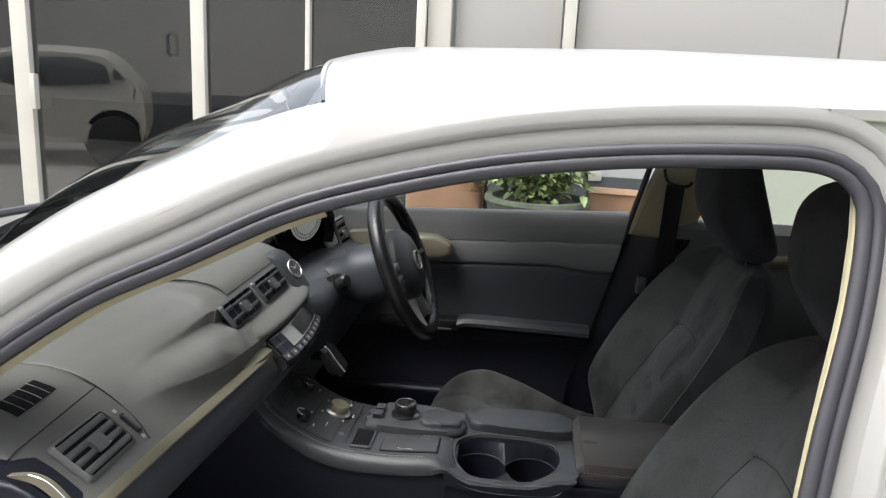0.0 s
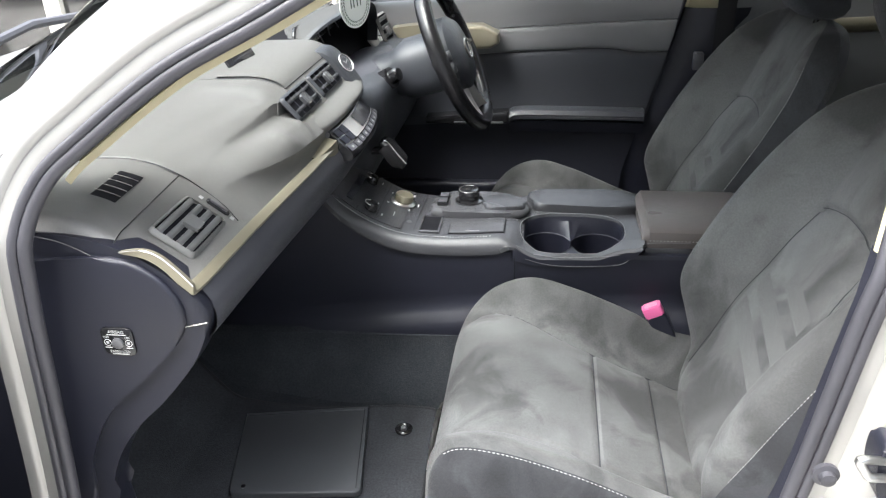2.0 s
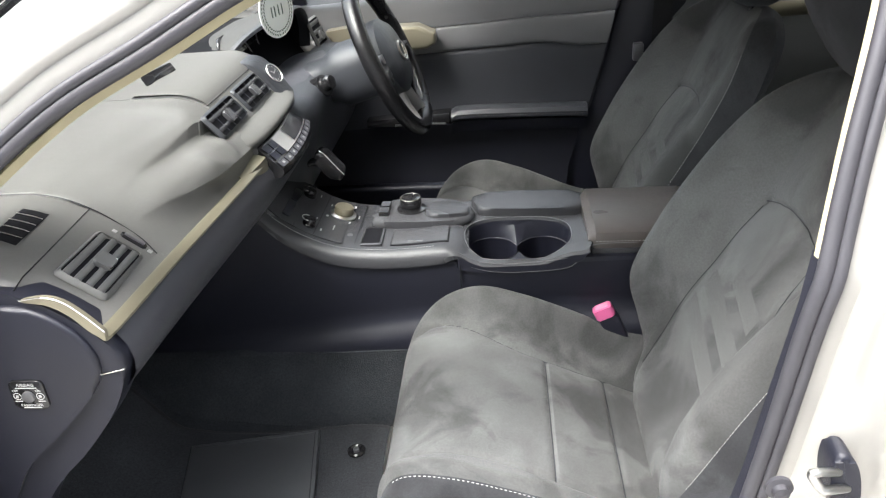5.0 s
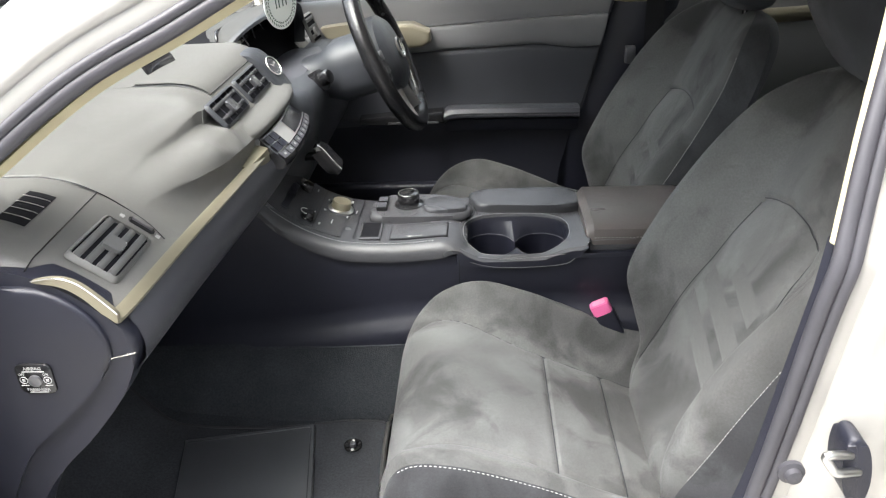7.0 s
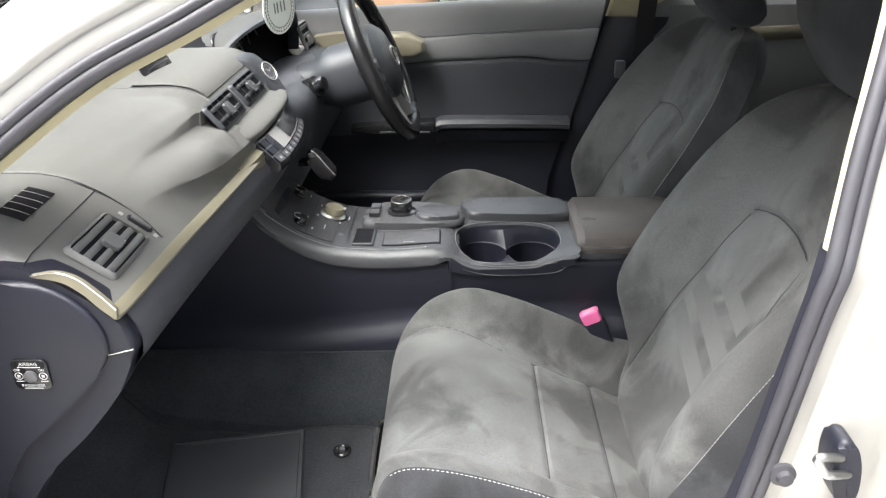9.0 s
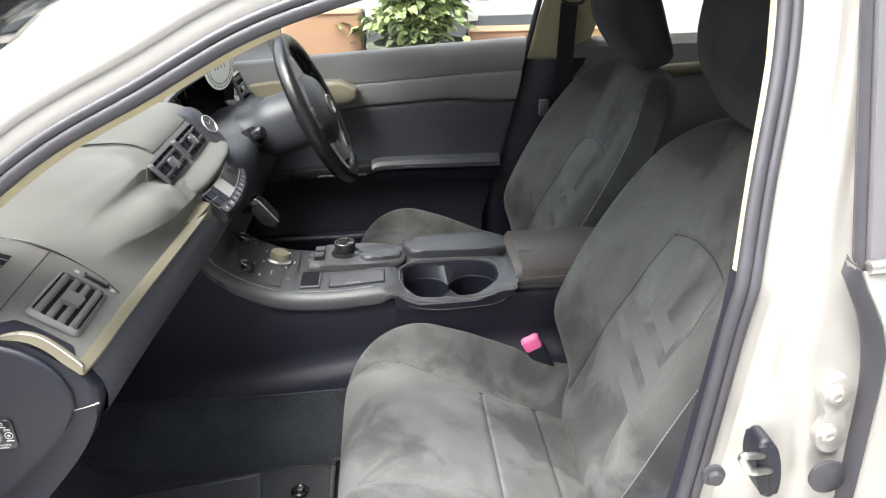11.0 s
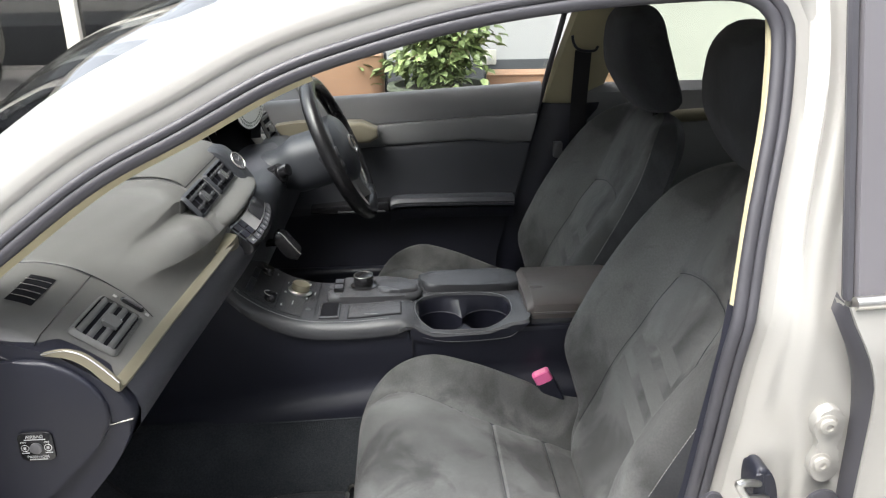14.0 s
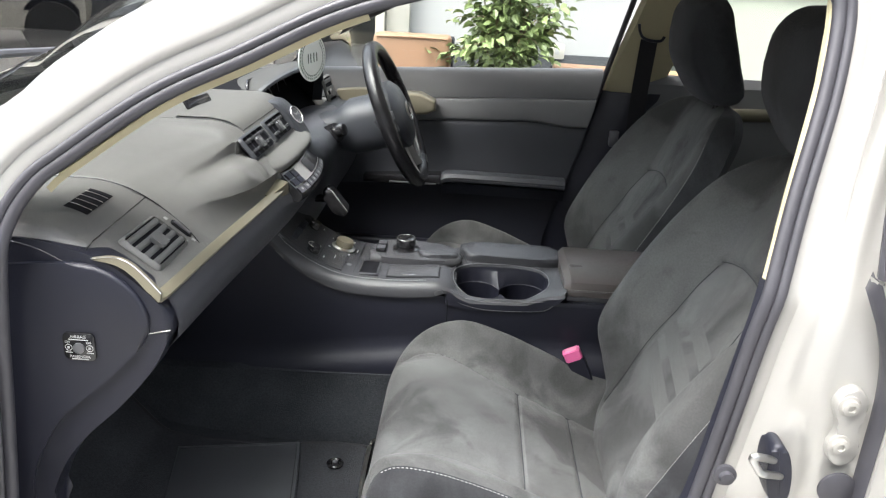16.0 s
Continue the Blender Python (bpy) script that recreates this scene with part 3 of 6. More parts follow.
part("bump_stop", turned([(0.0, 0.0), (0.014, 0.0), (0.014, 0.005), (0.009, 0.007), (0.008, 0.013), (0.0, 0.015)], 20, m=pose(1.453, -0.77, 0.705, 90, 0, 0)), RUBBER, pillar, "round black rubber bump stop")
hp = spline([(1.548, 0.842), (1.562, 0.854), (1.576, 0.848), (1.583, 0.830), (1.578, 0.812), (1.578, 0.795), (1.585, 0.780), (1.583, 0.762), (1.570, 0.751), (1.556, 0.757), (1.550, 0.774), (1.555, 0.795), (1.554, 0.808), (1.546, 0.826), (1.548, 0.842)], 50)[:-1]
pl = part("hinge_plate", slab([tuple(p) for p in hp], "y", -0.8045, -0.79, 0.003, 3), WHITE, pillar, "painted hinge plate with two bolts")
for zc in (0.8325, 0.7810):
    part("bolt", turned([(0.0, 0.0), (0.013, 0.0), (0.013, 0.002), (0.0095, 0.003), (0.009, 0.007), (0.0045, 0.008), (0.004, 0.0055), (0.0, 0.0055)], 18, m=pose(1.560, -0.8040, zc, 90, 0, 0)), STEEL_PAINT, pl)
part("grommet", turned([(0.0, 0.0), (0.022, 0.0), (0.022, 0.004), (0.016, 0.007), (0.0, 0.006)], 24, m=pose(1.570, -0.806, 0.722, 90, 0, 0)), RUBBER, pillar)

def door_edge(z):
    """Front edge of the rear door, kinked below the chrome strip."""
    return float(np.interp(z, (0.25, 0.60, 0.75, 0.86, 0.895, 0.914, 0.947, 0.975, 0.992), (1.583, 1.588, 1.590, 1.590, 1.588, 1.582, 1.569, 1.558, 1.553)))


# rear passenger door: skin, black window frame, glass, chrome belt strip
SKIN = spline([(0.25, -0.80, 1.585, 1.588), (0.40, -0.845, 1.588, 1.591), (0.55, -0.862, 1.590, 1.594), (0.70, -0.862, 1.592, 1.596), (0.80, -0.85, 1.600, 1.604), (0.88, -0.835, 1.598, 1.602), (0.94, -0.823, 1.582, 1.586), (0.984, -0.812, 1.575, 1.579)], 36)
rows = []
for z, yy, xa, xb in SKIN:
    x0, y0 = door_edge(z), -0.832 + 0.02 * smoothstep(0.93, 0.985, z) + 0.03 * smoothstep(0.6, 0.25, z)
    rows.append([(x0, y0 + 0.03, z), (x0, y0 + 0.002, z), (x0 + 0.0015, y0 - 0.001, z)] + [(x0 + 0.004 + (2.6 - x0) * s, y0 + (yy - y0) * min(1.0, 12 * s) - 0.018 * math.sin(math.pi * min(1, 1.4 * s) * 0.5) + 0.02 * s ** 3, z) for s in np.r_[0, 0.01, 0.03, np.linspace(0.08, 1, 18)]])
rear_door = part("rear_door", loft(rows), WHITE, car, "white rear passenger door")
EDGE_Z = np.linspace(0.28, 0.984, 40)
EDGE_X = [float(np.interp(z, (0.25, 0.60, 0.73, 0.85, 0.885, 0.92, 0.942, 0.966, 0.992), (1.580, 1.585, 1.587, 1.586, 1.582, 1.570, 1.560, 1.552, 1.562))) for z in EDGE_Z]
EDGE_Y = [float(np.interp(z, (0.25, 0.4, 0.7, 0.88, 0.976), (-0.792, -0.822, -0.838, -0.818, -0.793))) for z in EDGE_Z]
EDGE = [(a, door_edge(z), z, 0.02 * smoothstep(0.93, 0.985, z) + 0.03 * smoothstep(0.6, 0.25, z)) for a, z in zip(EDGE_X, EDGE_Z)]
part("edge_rubber", loft([[(a + 0.006, -0.79 + d, z) for a, b, z, d in EDGE], [(a, -0.808 + d, z) for a, b, z, d in EDGE], [(a + 0.3 * (b - a), -0.8165 + d, z) for a, b, z, d in EDGE], [(b - 0.002, -0.829 + d, z) for a, b, z, d in EDGE], [(b - 0.0005, -0.8315 + d, z) for a, b, z, d in EDGE], [(b + 0.004, -0.826 + d, z) for a, b, z, d in EDGE]]), RUBBER, rear_door, "black rubber strip on the door edge")
strip = [(1.561, -0.812, 0.988), (1.646, -0.814, 0.993), (1.732, -0.814, 0.999), (2.0, -0.810, 1.012), (2.55, -0.79, 1.03)]
part("belt_moulding", tube(spline(strip, 20), 0.0075, 12), SATIN_CHROME, rear_door, "bright chrome belt moulding")


def leaf_plane(x, z, off):
    return (x, -0.79 - off + 0.36 * (z - 0.965), z)


def sash(a, b, off):
    return [leaf_plane(a + (b - a) * q, 0.980 + 0.36 * q, off) for q in np.linspace(0, 1, 8)]


part("frame_rubber", loft([sash(1.569, 1.587, -0.012), sash(1.565, 1.583, -0.002), sash(1.567, 1.585, 0.004), sash(1.573, 1.592, 0.004), sash(1.5745, 1.5935, -0.004)]), RUBBER, rear_door, "black rubber lip along the window pillar")
part("window_frame", loft([sash(1.5755, 1.5945, -0.004), sash(1.5775, 1.5965, 0.008), sash(1.644, 1.650, 0.008), sash(1.647, 1.653, -0.006)]), SATIN_BLACK, rear_door, "satin black window pillar")
part("window_frame", tube([leaf_plane(x, z, 0.0) for x, z in ((1.60, 1.345), (1.9, 1.345), (2.2, 1.32), (2.55, 1.25))], 0.016, 8, flat=0.6), SATIN_BLACK, rear_door)
pane = part("pane", loft([[leaf_plane(x, z, -0.003) for x in (1.60, 1.9, 2.2, 2.56)] for z in (0.955, 1.1, 1.25, 1.335)]), PRIVACY, rear_door, "smoke tinted rear side glass")
pane.visible_shadow = False


# ---------------------------------------------------------------- seats
def seat_parts(name, label, place):
    """A bolstered suede bucket seat. Local x runs backwards, y across, z up."""
    s = thing(name, label, "car seat", place, group="front seats")
    mid = [(0.968, 0.33), (0.968, 0.40), (0.985, 0.468), (1.03, 0.512), (1.09, 0.522), (1.17, 0.498), (1.245, 0.462), (1.356, 0.405), (1.44, 0.365), (1.52, 0.345)]
    bol = [(0.968, 0.33), (0.970, 0.41), (0.998, 0.490), (1.05, 0.549), (1.125, 0.574), (1.21, 0.552), (1.28, 0.523), (1.36, 0.488), (1.44, 0.468), (1.52, 0.46)]
    low = [(0.968, 0.33), (0.968, 0.41), (0.976, 0.485), (0.997, 0.528), (1.03, 0.542), (1.08, 0.539), (1.132, 0.527), (1.211, 0.500), (1.30, 0.462), (1.40, 0.425), (1.52, 0.39)]
    mid, bol, low = spline(mid, 110), spline(bol, 110), spline(low, 110)

    def seam_at(x):
        return 0.118 + 0.09 * (x - 1.20) + 0.062 * smoothstep(1.22, 1.02, x)

    def cushion_ring(v):
        a = abs(v)
        drop = 0.11 * (smoothstep(0.250, 0.276, a) if v < 0 else smoothstep(0.205, 0.262, a)) ** 1.5
        out = []
        for (x0, z0), (x1, z1) in zip(mid, low if v < 0 else bol):
            near = v < 0
            sm = 0.185 if near else seam_at(x0)
            w = smoothstep(sm - 0.005, 0.225 if near else max(0.205, sm + 0.045), a)
            x, z = x0 + (x1 - x0) * w, z0 + (z1 - z0) * w
            g = 0.007 * math.exp(-((a - sm) / 0.0042) ** 2) * smoothstep(0.985, 1.03, x)
            for xs in (1.243, 1.352):
                g += 0.006 * math.exp(-((x - xs) / 0.0042) ** 2) * (1 - smoothstep(sm - 0.006, sm + 0.004, a))
                g -= 0.004 * math.exp(-((x - xs) / 0.03) ** 2) * (1 - smoothstep(sm - 0.02, sm, a))
            lift = smoothstep(0.33, 0.40, z)
            out.append((x + (0.01 if near else 0.03) * smoothstep(0.2, 0.262, a) * (1 - smoothstep(0.97, 1.1, x)), v, max(0.30, z - drop * lift - g)))
        return out + [(1.52, v, 0.27), (1.2, v, 0.265), (0.985, v, 0.275)]
    vs = np.r_[np.linspace(-0.276, -0.24, 14), np.linspace(-0.236, 0.262, 112)]
    rows = [cushion_ring(v) for v in vs]
    cut = int(np.searchsorted(vs, -0.2535))
    part("cushion", loft(rows[cut:], close_u=True, caps=True), SUEDE, s)
    part("side_facing", loft(rows[:cut + 1], close_u=True, caps=True), SUEDE_SIDE, s, "charcoal suede side of the cushion")

    def top_at(x, v):
        r = cushion_ring(v)[8:108]
        return float(np.interp(x, [p[0] for p in r], [p[2] for p in r]))
    for sg in (-1, 1):
        part("seam", tube([(x, v, top_at(x, v) + 0.0006) for x, v in ((x, seam_at(x) if sg > 0 else -0.185) for x in np.linspace(1.02, 1.46, 40))], 0.0013, 6), SUEDE_DARK, s)
    for xs in (1.243, 1.352):
        w = seam_at(xs)
        part("seam", tube([(xs, v, top_at(xs, v) + 0.0006) for v in np.linspace(-0.185, w, 24)], 0.0012, 6), SUEDE_DARK, s)
    # dark side valance and front apron under the cushion
    part("valance", box(1.0, 1.50, -0.255, 0.255, 0.255, 0.335, 0.02, 3), PLASTIC, s, "black plastic seat base trim")
    for v in (-0.19, 0.19):
        part("rail", box(0.97, 1.52, v - 0.022, v + 0.022, 0.20, 0.27, 0.006), PLASTIC_GREY, s)
    part("adjuster_bar", tube(spline([(1.03, -0.115, 0.295), (0.972, -0.11, 0.313), (0.953, -0.095, 0.317), (0.945, 0.0, 0.318), (0.945, 0.112, 0.318), (0.957, 0.128, 0.315), (1.03, 0.133, 0.295)], 40), 0.0045, 8), SATIN_CHROME, s, "bright steel seat adjuster bar")
    # backrest
    zc = np.array((0.36, 0.44, 0.52, 0.60, 0.70, 0.78, 0.86, 0.93, 0.975, 0.992))
    front_mid = np.array((1.40, 1.405, 1.445, 1.487, 1.545, 1.592, 1.628, 1.655, 1.678, 1.70))
    front_bol = np.array((1.455, 1.442, 1.420, 1.405, 1.445, 1.488, 1.538, 1.590, 1.640, 1.69))
    front_low = np.array((1.455, 1.440, 1.446, 1.474, 1.528, 1.572, 1.610, 1.640, 1.666, 1.69))
    rear = np.array((1.50, 1.53, 1.56, 1.60, 1.645, 1.685, 1.72, 1.745, 1.745, 1.725))
    half = np.array((0.20, 0.235, 0.255, 0.262, 0.262, 0.257, 0.245, 0.218, 0.175, 0.12))
    zz = spline(np.stack([zc, front_mid, front_bol, rear, half, front_low], 1), 100)

    def seam_v(z, side):
        return (0.112 if side > 0 else 0.138) - (0.008 if side > 0 else 0.034) * smoothstep(0.60, 0.79, z)

    def back_ring(z, fm, fb, rr, h, fl):
        out = []
        us = np.linspace(-1, 1, 121)
        for u in us:
            a = abs(u) * h
            w = smoothstep(0.095, 0.19, a)
            edge = 1 - math.sqrt(max(0.0, 1 - smoothstep(0.72, 1.0, abs(u)) ** 2 * 0.999))
            seam_half = seam_v(z, u)
            inside = 1 - smoothstep(seam_half - 0.003, seam_half + 0.003, a)
            arch = 0.80 - 1.6 * a * a
            g = 0.0045 * math.exp(-((a - seam_half) / 0.0042) ** 2) * (1 - smoothstep(arch - 0.004, arch + 0.006, z))
            g += 0.011 * math.exp(-((z - arch) / 0.007) ** 2) * inside - 0.008 * math.exp(-((z - arch + 0.05) / 0.035) ** 2) * inside
            g += 0.005 * inside * (1 - smoothstep(arch - 0.012, arch, z))
            x = fm + ((fb if u > 0 else fl) - fm) * w
            if u < 0:
                x -= 0.036 * smoothstep(0.141, 0.170, a) * (1 - smoothstep(0.196, 0.236, a)) * (1 - smoothstep(0.64, 0.88, z))
            out.append((x + (rr - x) * 0.55 * edge + g, u * h, z))
        for u in np.linspace(1, -1, 15)[1:-1]:
            e = 1 - math.sqrt(max(0.0, 1 - abs(u) ** 4))
            out.append((rr - (rr - fb) * 0.35 * e, u * h * 0.97, z))
        return out
    rings = [back_ring(*r) for r in zz]
    last = zz[-1]
    rings.append([(x * 0.5 + 0.5 * 1.712, y * 0.55, 1.001) for x, y, z in rings[-1]])
    near, far = 8, 117
    part("backrest", loft([r[near:far + 1] for r in rings]), SUEDE, s)
    part("side_facing", loft([r[far:] + r[:near + 1] for r in rings]), SUEDE_SIDE, s, "charcoal suede sides and rear of the backrest")
    def face_at(z, v):
        k = int(np.clip(np.searchsorted(zz[:, 0], z), 1, len(zz) - 1))
        f = (z - zz[k - 1, 0]) / (zz[k, 0] - zz[k - 1, 0])
        a, b = (float(np.interp(v, [p[1] for p in rings[q][:121]], [p[0] for p in rings[q][:121]])) for q in (k - 1, k))
        return a + (b - a) * f
    for sg in (-1, 1):
        line = []
        for z in np.linspace(0.46, 0.775, 50):
            w = seam_v(z, sg)
            line.append((face_at(z, sg * w) - 0.0002, sg * w, z))
        part("seam", tube(line, 0.0009, 6), SUEDE_DARK, s)
    part("seam", tube([(face_at(0.80 - 1.6 * v * v, v) - 0.0006, v, 0.80 - 1.6 * v * v) for v in np.linspace(-0.104, 0.104, 30)], 0.0009, 6), SUEDE_DARK, s)
    # three slanting bands of brushed cloth across the backrest insert
    for z0, high, v0, v1 in ((0.566, 0.036, -0.100, 0.100), (0.616, 0.036, -0.100, 0.096), (0.668, 0.032, -0.092, 0.030)):
        band = []
        for q in np.linspace(0, 1, 9):
            row = []
            for v in np.linspace(v0, v1, 30):
                z = z0 + high * q + 0.16 * v
                row.append((face_at(z, v) - 0.0014 * math.sqrt(math.sin(math.pi * q)) + 0.0004, v, z))
            band.append(row)
        part("cloth_bar", loft(band), MESH_CLOTH, s)
    # headrest
    prof = [(1.585, 1.15), (1.590, 1.205), (1.615, 1.238), (1.648, 1.246), (1.672, 1.228), (1.690, 1.17), (1.715, 1.09), (1.738, 1.02), (1.728, 0.995), (1.690, 0.99), (1.650, 1.008), (1.612, 1.06), (1.592, 1.10), (1.585, 1.15)]
    prof = spline(prof, 41)[:-1]
    cx, cz = 1.655, 1.115
    hr = []
    for v in np.linspace(-1, 1, 25):
        k = math.sqrt(max(0.0, 1 - abs(v) ** 3.2))
        k = 0.72 + 0.28 * k if abs(v) < 0.999 else 0.66
        hr.append([(cx + (x - cx) * k + 0.012 * abs(v) ** 2, v * (0.128 - 0.012 * smoothstep(1.1, 1.24, z)), cz + (z - cz) * k) for x, z in prof])
    part("headrest", loft(hr, close_u=True, caps=True), SUEDE_DARK, s, "charcoal suede headrest")
    for v in (-0.06, 0.06):
        part("headrest_post", tube([(1.69, v, 0.95), (1.70, v, 1.03)], 0.007, 10), GLOSS_BLACK, s)
    # contrast stitching along the bolster edges
    for sg in (-1, 1):
        k = near if sg < 0 else far
        line = [(r[k][0] - 0.0006, r[k][1], r[k][2]) for r in rings if 0.47 < r[k][2] < 0.93]
        stitches(line, s, length=0.0045, gap=0.0022, radius=0.0005)
    line = [(x, -0.254, top_at(x, -0.254) + 0.0004) for x in np.linspace(1.008, 1.40, 30)]
    stitches(line, s, length=0.0045, gap=0.0022, radius=0.0006)
    return s


passenger_seat = seat_parts("front_seat", "reclined grey suede passenger seat with pale stitching", (0, -0.335, 0))
driver_seat = copy_thing(passenger_seat, pose(0, 0.335, 0))
tagged(driver_seat, "reclined grey suede driver's seat beside the console")

buckle = thing("seat_belt_buckle", "black seat belt buckle with a pink release button", "seat belt", (1.36, -0.130, 0.5))
part("housing", merge(None, slab(rounded(-0.019, 0.019, -0.0125, 0.0125, 0.005), "z", -0.075, -0.012, 0.003), tilt_frame((0.002, 0, 0.015), (0.88, -0.05, 0.45), (0.1, 1, 0))), PLASTIC, buckle, "black buckle housing")
part("stalk", tube([(0.05, 0, -0.17), (0.025, 0, -0.07), (0.005, 0, 0.0), (0.008, 0, 0.008)], (0.014, 0.016, 0.018, 0.015), 12, flat=0.7), PLASTIC, buckle)
bk = tilt_frame((0, 0, 0.015), (0.88, -0.05, 0.45), (0.1, 1, 0))
part("button", merge(None, slab(rounded(-0.0185, 0.0185, -0.0125, 0.0125, 0.005), "z", -0.012, 0.010, 0.003), bk), PINK, buckle, "bright pink release button")
part("slot", merge(None, slab(rounded(-0.0125, 0.0125, -0.0075, 0.0065, 0.003), "z", 0.006, 0.0112, 0.001), bk), PINK_PALE, buckle)

# ---------------------------------------------------------------- dashboard
dash = thing("dashboard", "dark grey soft-touch dashboard with champagne trim strip", "dashboard")
YS = np.r_[-0.6945, -0.692, -0.685, np.linspace(-0.675, -0.13, 90), np.linspace(-0.12, 0.69, 34)]


TRIM_LINE = spline([(-0.70, 0.722), (-0.68, 0.7250), (-0.65, 0.7275), (-0.50, 0.735), (-0.30, 0.749), (-0.155, 0.758), (-0.10, 0.760)], 80)


def trim_x(v):
    """How far back the champagne strip stands."""
    return float(np.interp(v, TRIM_LINE[:, 0], TRIM_LINE[:, 1]))


def lerp_rows(v, table):
    """Rows of numbers blended by the first column."""
    keys = [r[0] for r in table]
    return [tuple(np.interp(v, keys, [r[1][k][c] for r in table]) for c in range(2)) for k in range(len(table[0][1]))]


TOP_NEAR = [(-0.665, [(0.13, 0.92), (0.30, 0.945), (0.50, 0.950), (0.575, 0.944), (0.625, 0.922), (0.665, 0.895), (0.705, 0.868)]),
            (-0.50, [(0.10, 0.925), (0.30, 0.955), (0.52, 0.953), (0.586, 0.946), (0.636, 0.925), (0.682, 0.892), (0.722, 0.860)]),
            (-0.40, [(0.09, 0.93), (0.30, 0.960), (0.53, 0.963), (0.607, 0.954), (0.656, 0.936), (0.706, 0.902), (0.733, 0.8595)]),
            (-0.30, [(0.08, 0.93), (0.30, 0.962), (0.55, 0.968), (0.630, 0.957), (0.668, 0.940), (0.727, 0.896), (0.742, 0.8595)]),
            (-0.235, [(0.08, 0.93), (0.30, 0.965), (0.56, 0.971), (0.645, 0.963), (0.686, 0.948), (0.742, 0.890), (0.748, 0.8595)])]
TOP_FAR = [(-0.205, [(0.08, 0.93), (0.30, 0.966), (0.57, 0.974), (0.64, 0.972), (0.685, 0.951), (0.722, 0.909), (0.752, 0.872)]),
           (0.14, [(0.08, 0.93), (0.30, 0.968), (0.57, 0.977), (0.64, 0.974), (0.685, 0.952), (0.722, 0.909), (0.752, 0.872)]),
           (0.185, [(0.08, 0.93), (0.30, 0.968), (0.57, 0.977), (0.64, 0.974), (0.685, 0.945), (0.700, 0.905), (0.72, 0.872)]),
           (0.22, [(0.08, 0.93), (0.30, 0.97), (0.50, 0.985), (0.56, 0.98), (0.60, 0.95), (0.64, 0.90), (0.70, 0.84)]),
           (0.69, [(0.10, 0.92), (0.30, 0.96), (0.50, 0.97), (0.56, 0.965), (0.62, 0.945), (0.66, 0.90), (0.70, 0.84)])]
TOP = TOP_NEAR + TOP_FAR


def fold(p, y):
    """The crease that runs out from the centre vents: crisp beside them, fading along the dash."""
    edge = float(np.interp(y, (-0.50, -0.38, -0.29, -0.21), (0.648, 0.655, 0.668, 0.690)))
    deep = float(np.interp(y, (-0.50, -0.40, -0.30, -0.22, -0.205, -0.15, -0.14), (0.0, 0.0015, 0.007, 0.015, 0.016, 0.016, 0.0)))
    out = []
    for x, z in p:
        t = (x - edge) / (trim_x(y) - edge) if x > edge else 0.0
        d = deep * smoothstep(0.0, 0.13, t) * (1 - smoothstep(0.16, 0.60, t))
        out.append((x - 0.75 * d, z - 0.65 * d))
    return np.array(out)


BROW = [(-0.474, 0.685, 0.907), (-0.442, 0.702, 0.9035), (-0.384, 0.7217, 0.8975), (-0.303, 0.7387, 0.8900), (-0.201, 0.7470, 0.8865), (-0.16, 0.7490, 0.8860)]


def brow(p, y):
    """A second, crisp edge under the vents: the skin below it is hollow and steep down to the trim strip."""
    keys = [r[0] for r in BROW]
    xc, zc = (float(np.interp(y, keys, [r[k] for r in BROW])) for k in (1, 2))
    w = smoothstep(-0.50, -0.43, y)
    hollow = float(np.interp(y, (-0.50, -0.45, -0.38, -0.30, -0.20), (0.0, 0.003, 0.0055, 0.006, 0.005)))
    lift = w * (zc - float(np.interp(xc, p[:, 0], p[:, 1])))
    xs = np.r_[np.linspace(p[0][0], xc - 0.10, 90), np.linspace(xc - 0.098, xc, 60)]
    upper = [(x, float(np.interp(x, p[:, 0], p[:, 1])) + lift * smoothstep(xc - 0.07, xc, x)) for x in xs]
    below = []
    ends = (trim_x(y) - 0.004 - hollow, 0.8595 - 0.8 * hollow)
    zs = upper[-1][1]
    for t in np.linspace(0, 1, 25)[1:]:
        bow = 0.8 * hollow * math.sin(math.pi * t) ** 0.7
        x, z = xc + (ends[0] - xc) * t, zs + (ends[1] - zs) * t
        below.append((x - bow, z - 0.25 * bow))
    return np.array(upper + below)


rings = []
for v in YS:
    p = fold(spline(lerp_rows(v, TOP), 174), v)
    if -0.50 < v < -0.16:
        p = brow(p, v)
    elif v < -0.16:
        p[-1] = (trim_x(v) - 0.004, 0.8595)
    fall = 0.022 * smoothstep(-0.676, -0.6945, v) ** 2 + 0.004 * smoothstep(-0.64, -0.68, v)
    rings.append([(x - 0.6 * fall, v, z - fall) for x, z in p])
# same dash skin throughout; the middle run is blackened for shade under the hood
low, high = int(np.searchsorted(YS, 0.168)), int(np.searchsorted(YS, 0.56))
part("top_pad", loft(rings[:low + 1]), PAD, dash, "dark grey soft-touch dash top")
part("binnacle_well", loft(rings[low:high + 1]), VOID, dash, "dash top under the instrument hood, blackened for its shade")
part("top_pad", loft(rings[high:]), PAD, dash)


def pad_z(x, y):
    """Height of the dash top at a place."""
    p = spline(lerp_rows(max(-0.66, y), TOP), 60)
    return float(np.interp(x, p[:, 0], p[:, 1]))


def pad_frame(x, y, lift=0.0):
    """A frame lying on the dash top: x across the car, y up the slope, z out of it."""
    return tilt_frame((x, y, pad_z(x, y) + lift), (0, 1, 0), (-0.02, 0, pad_z(x - 0.01, y) - pad_z(x + 0.01, y)))


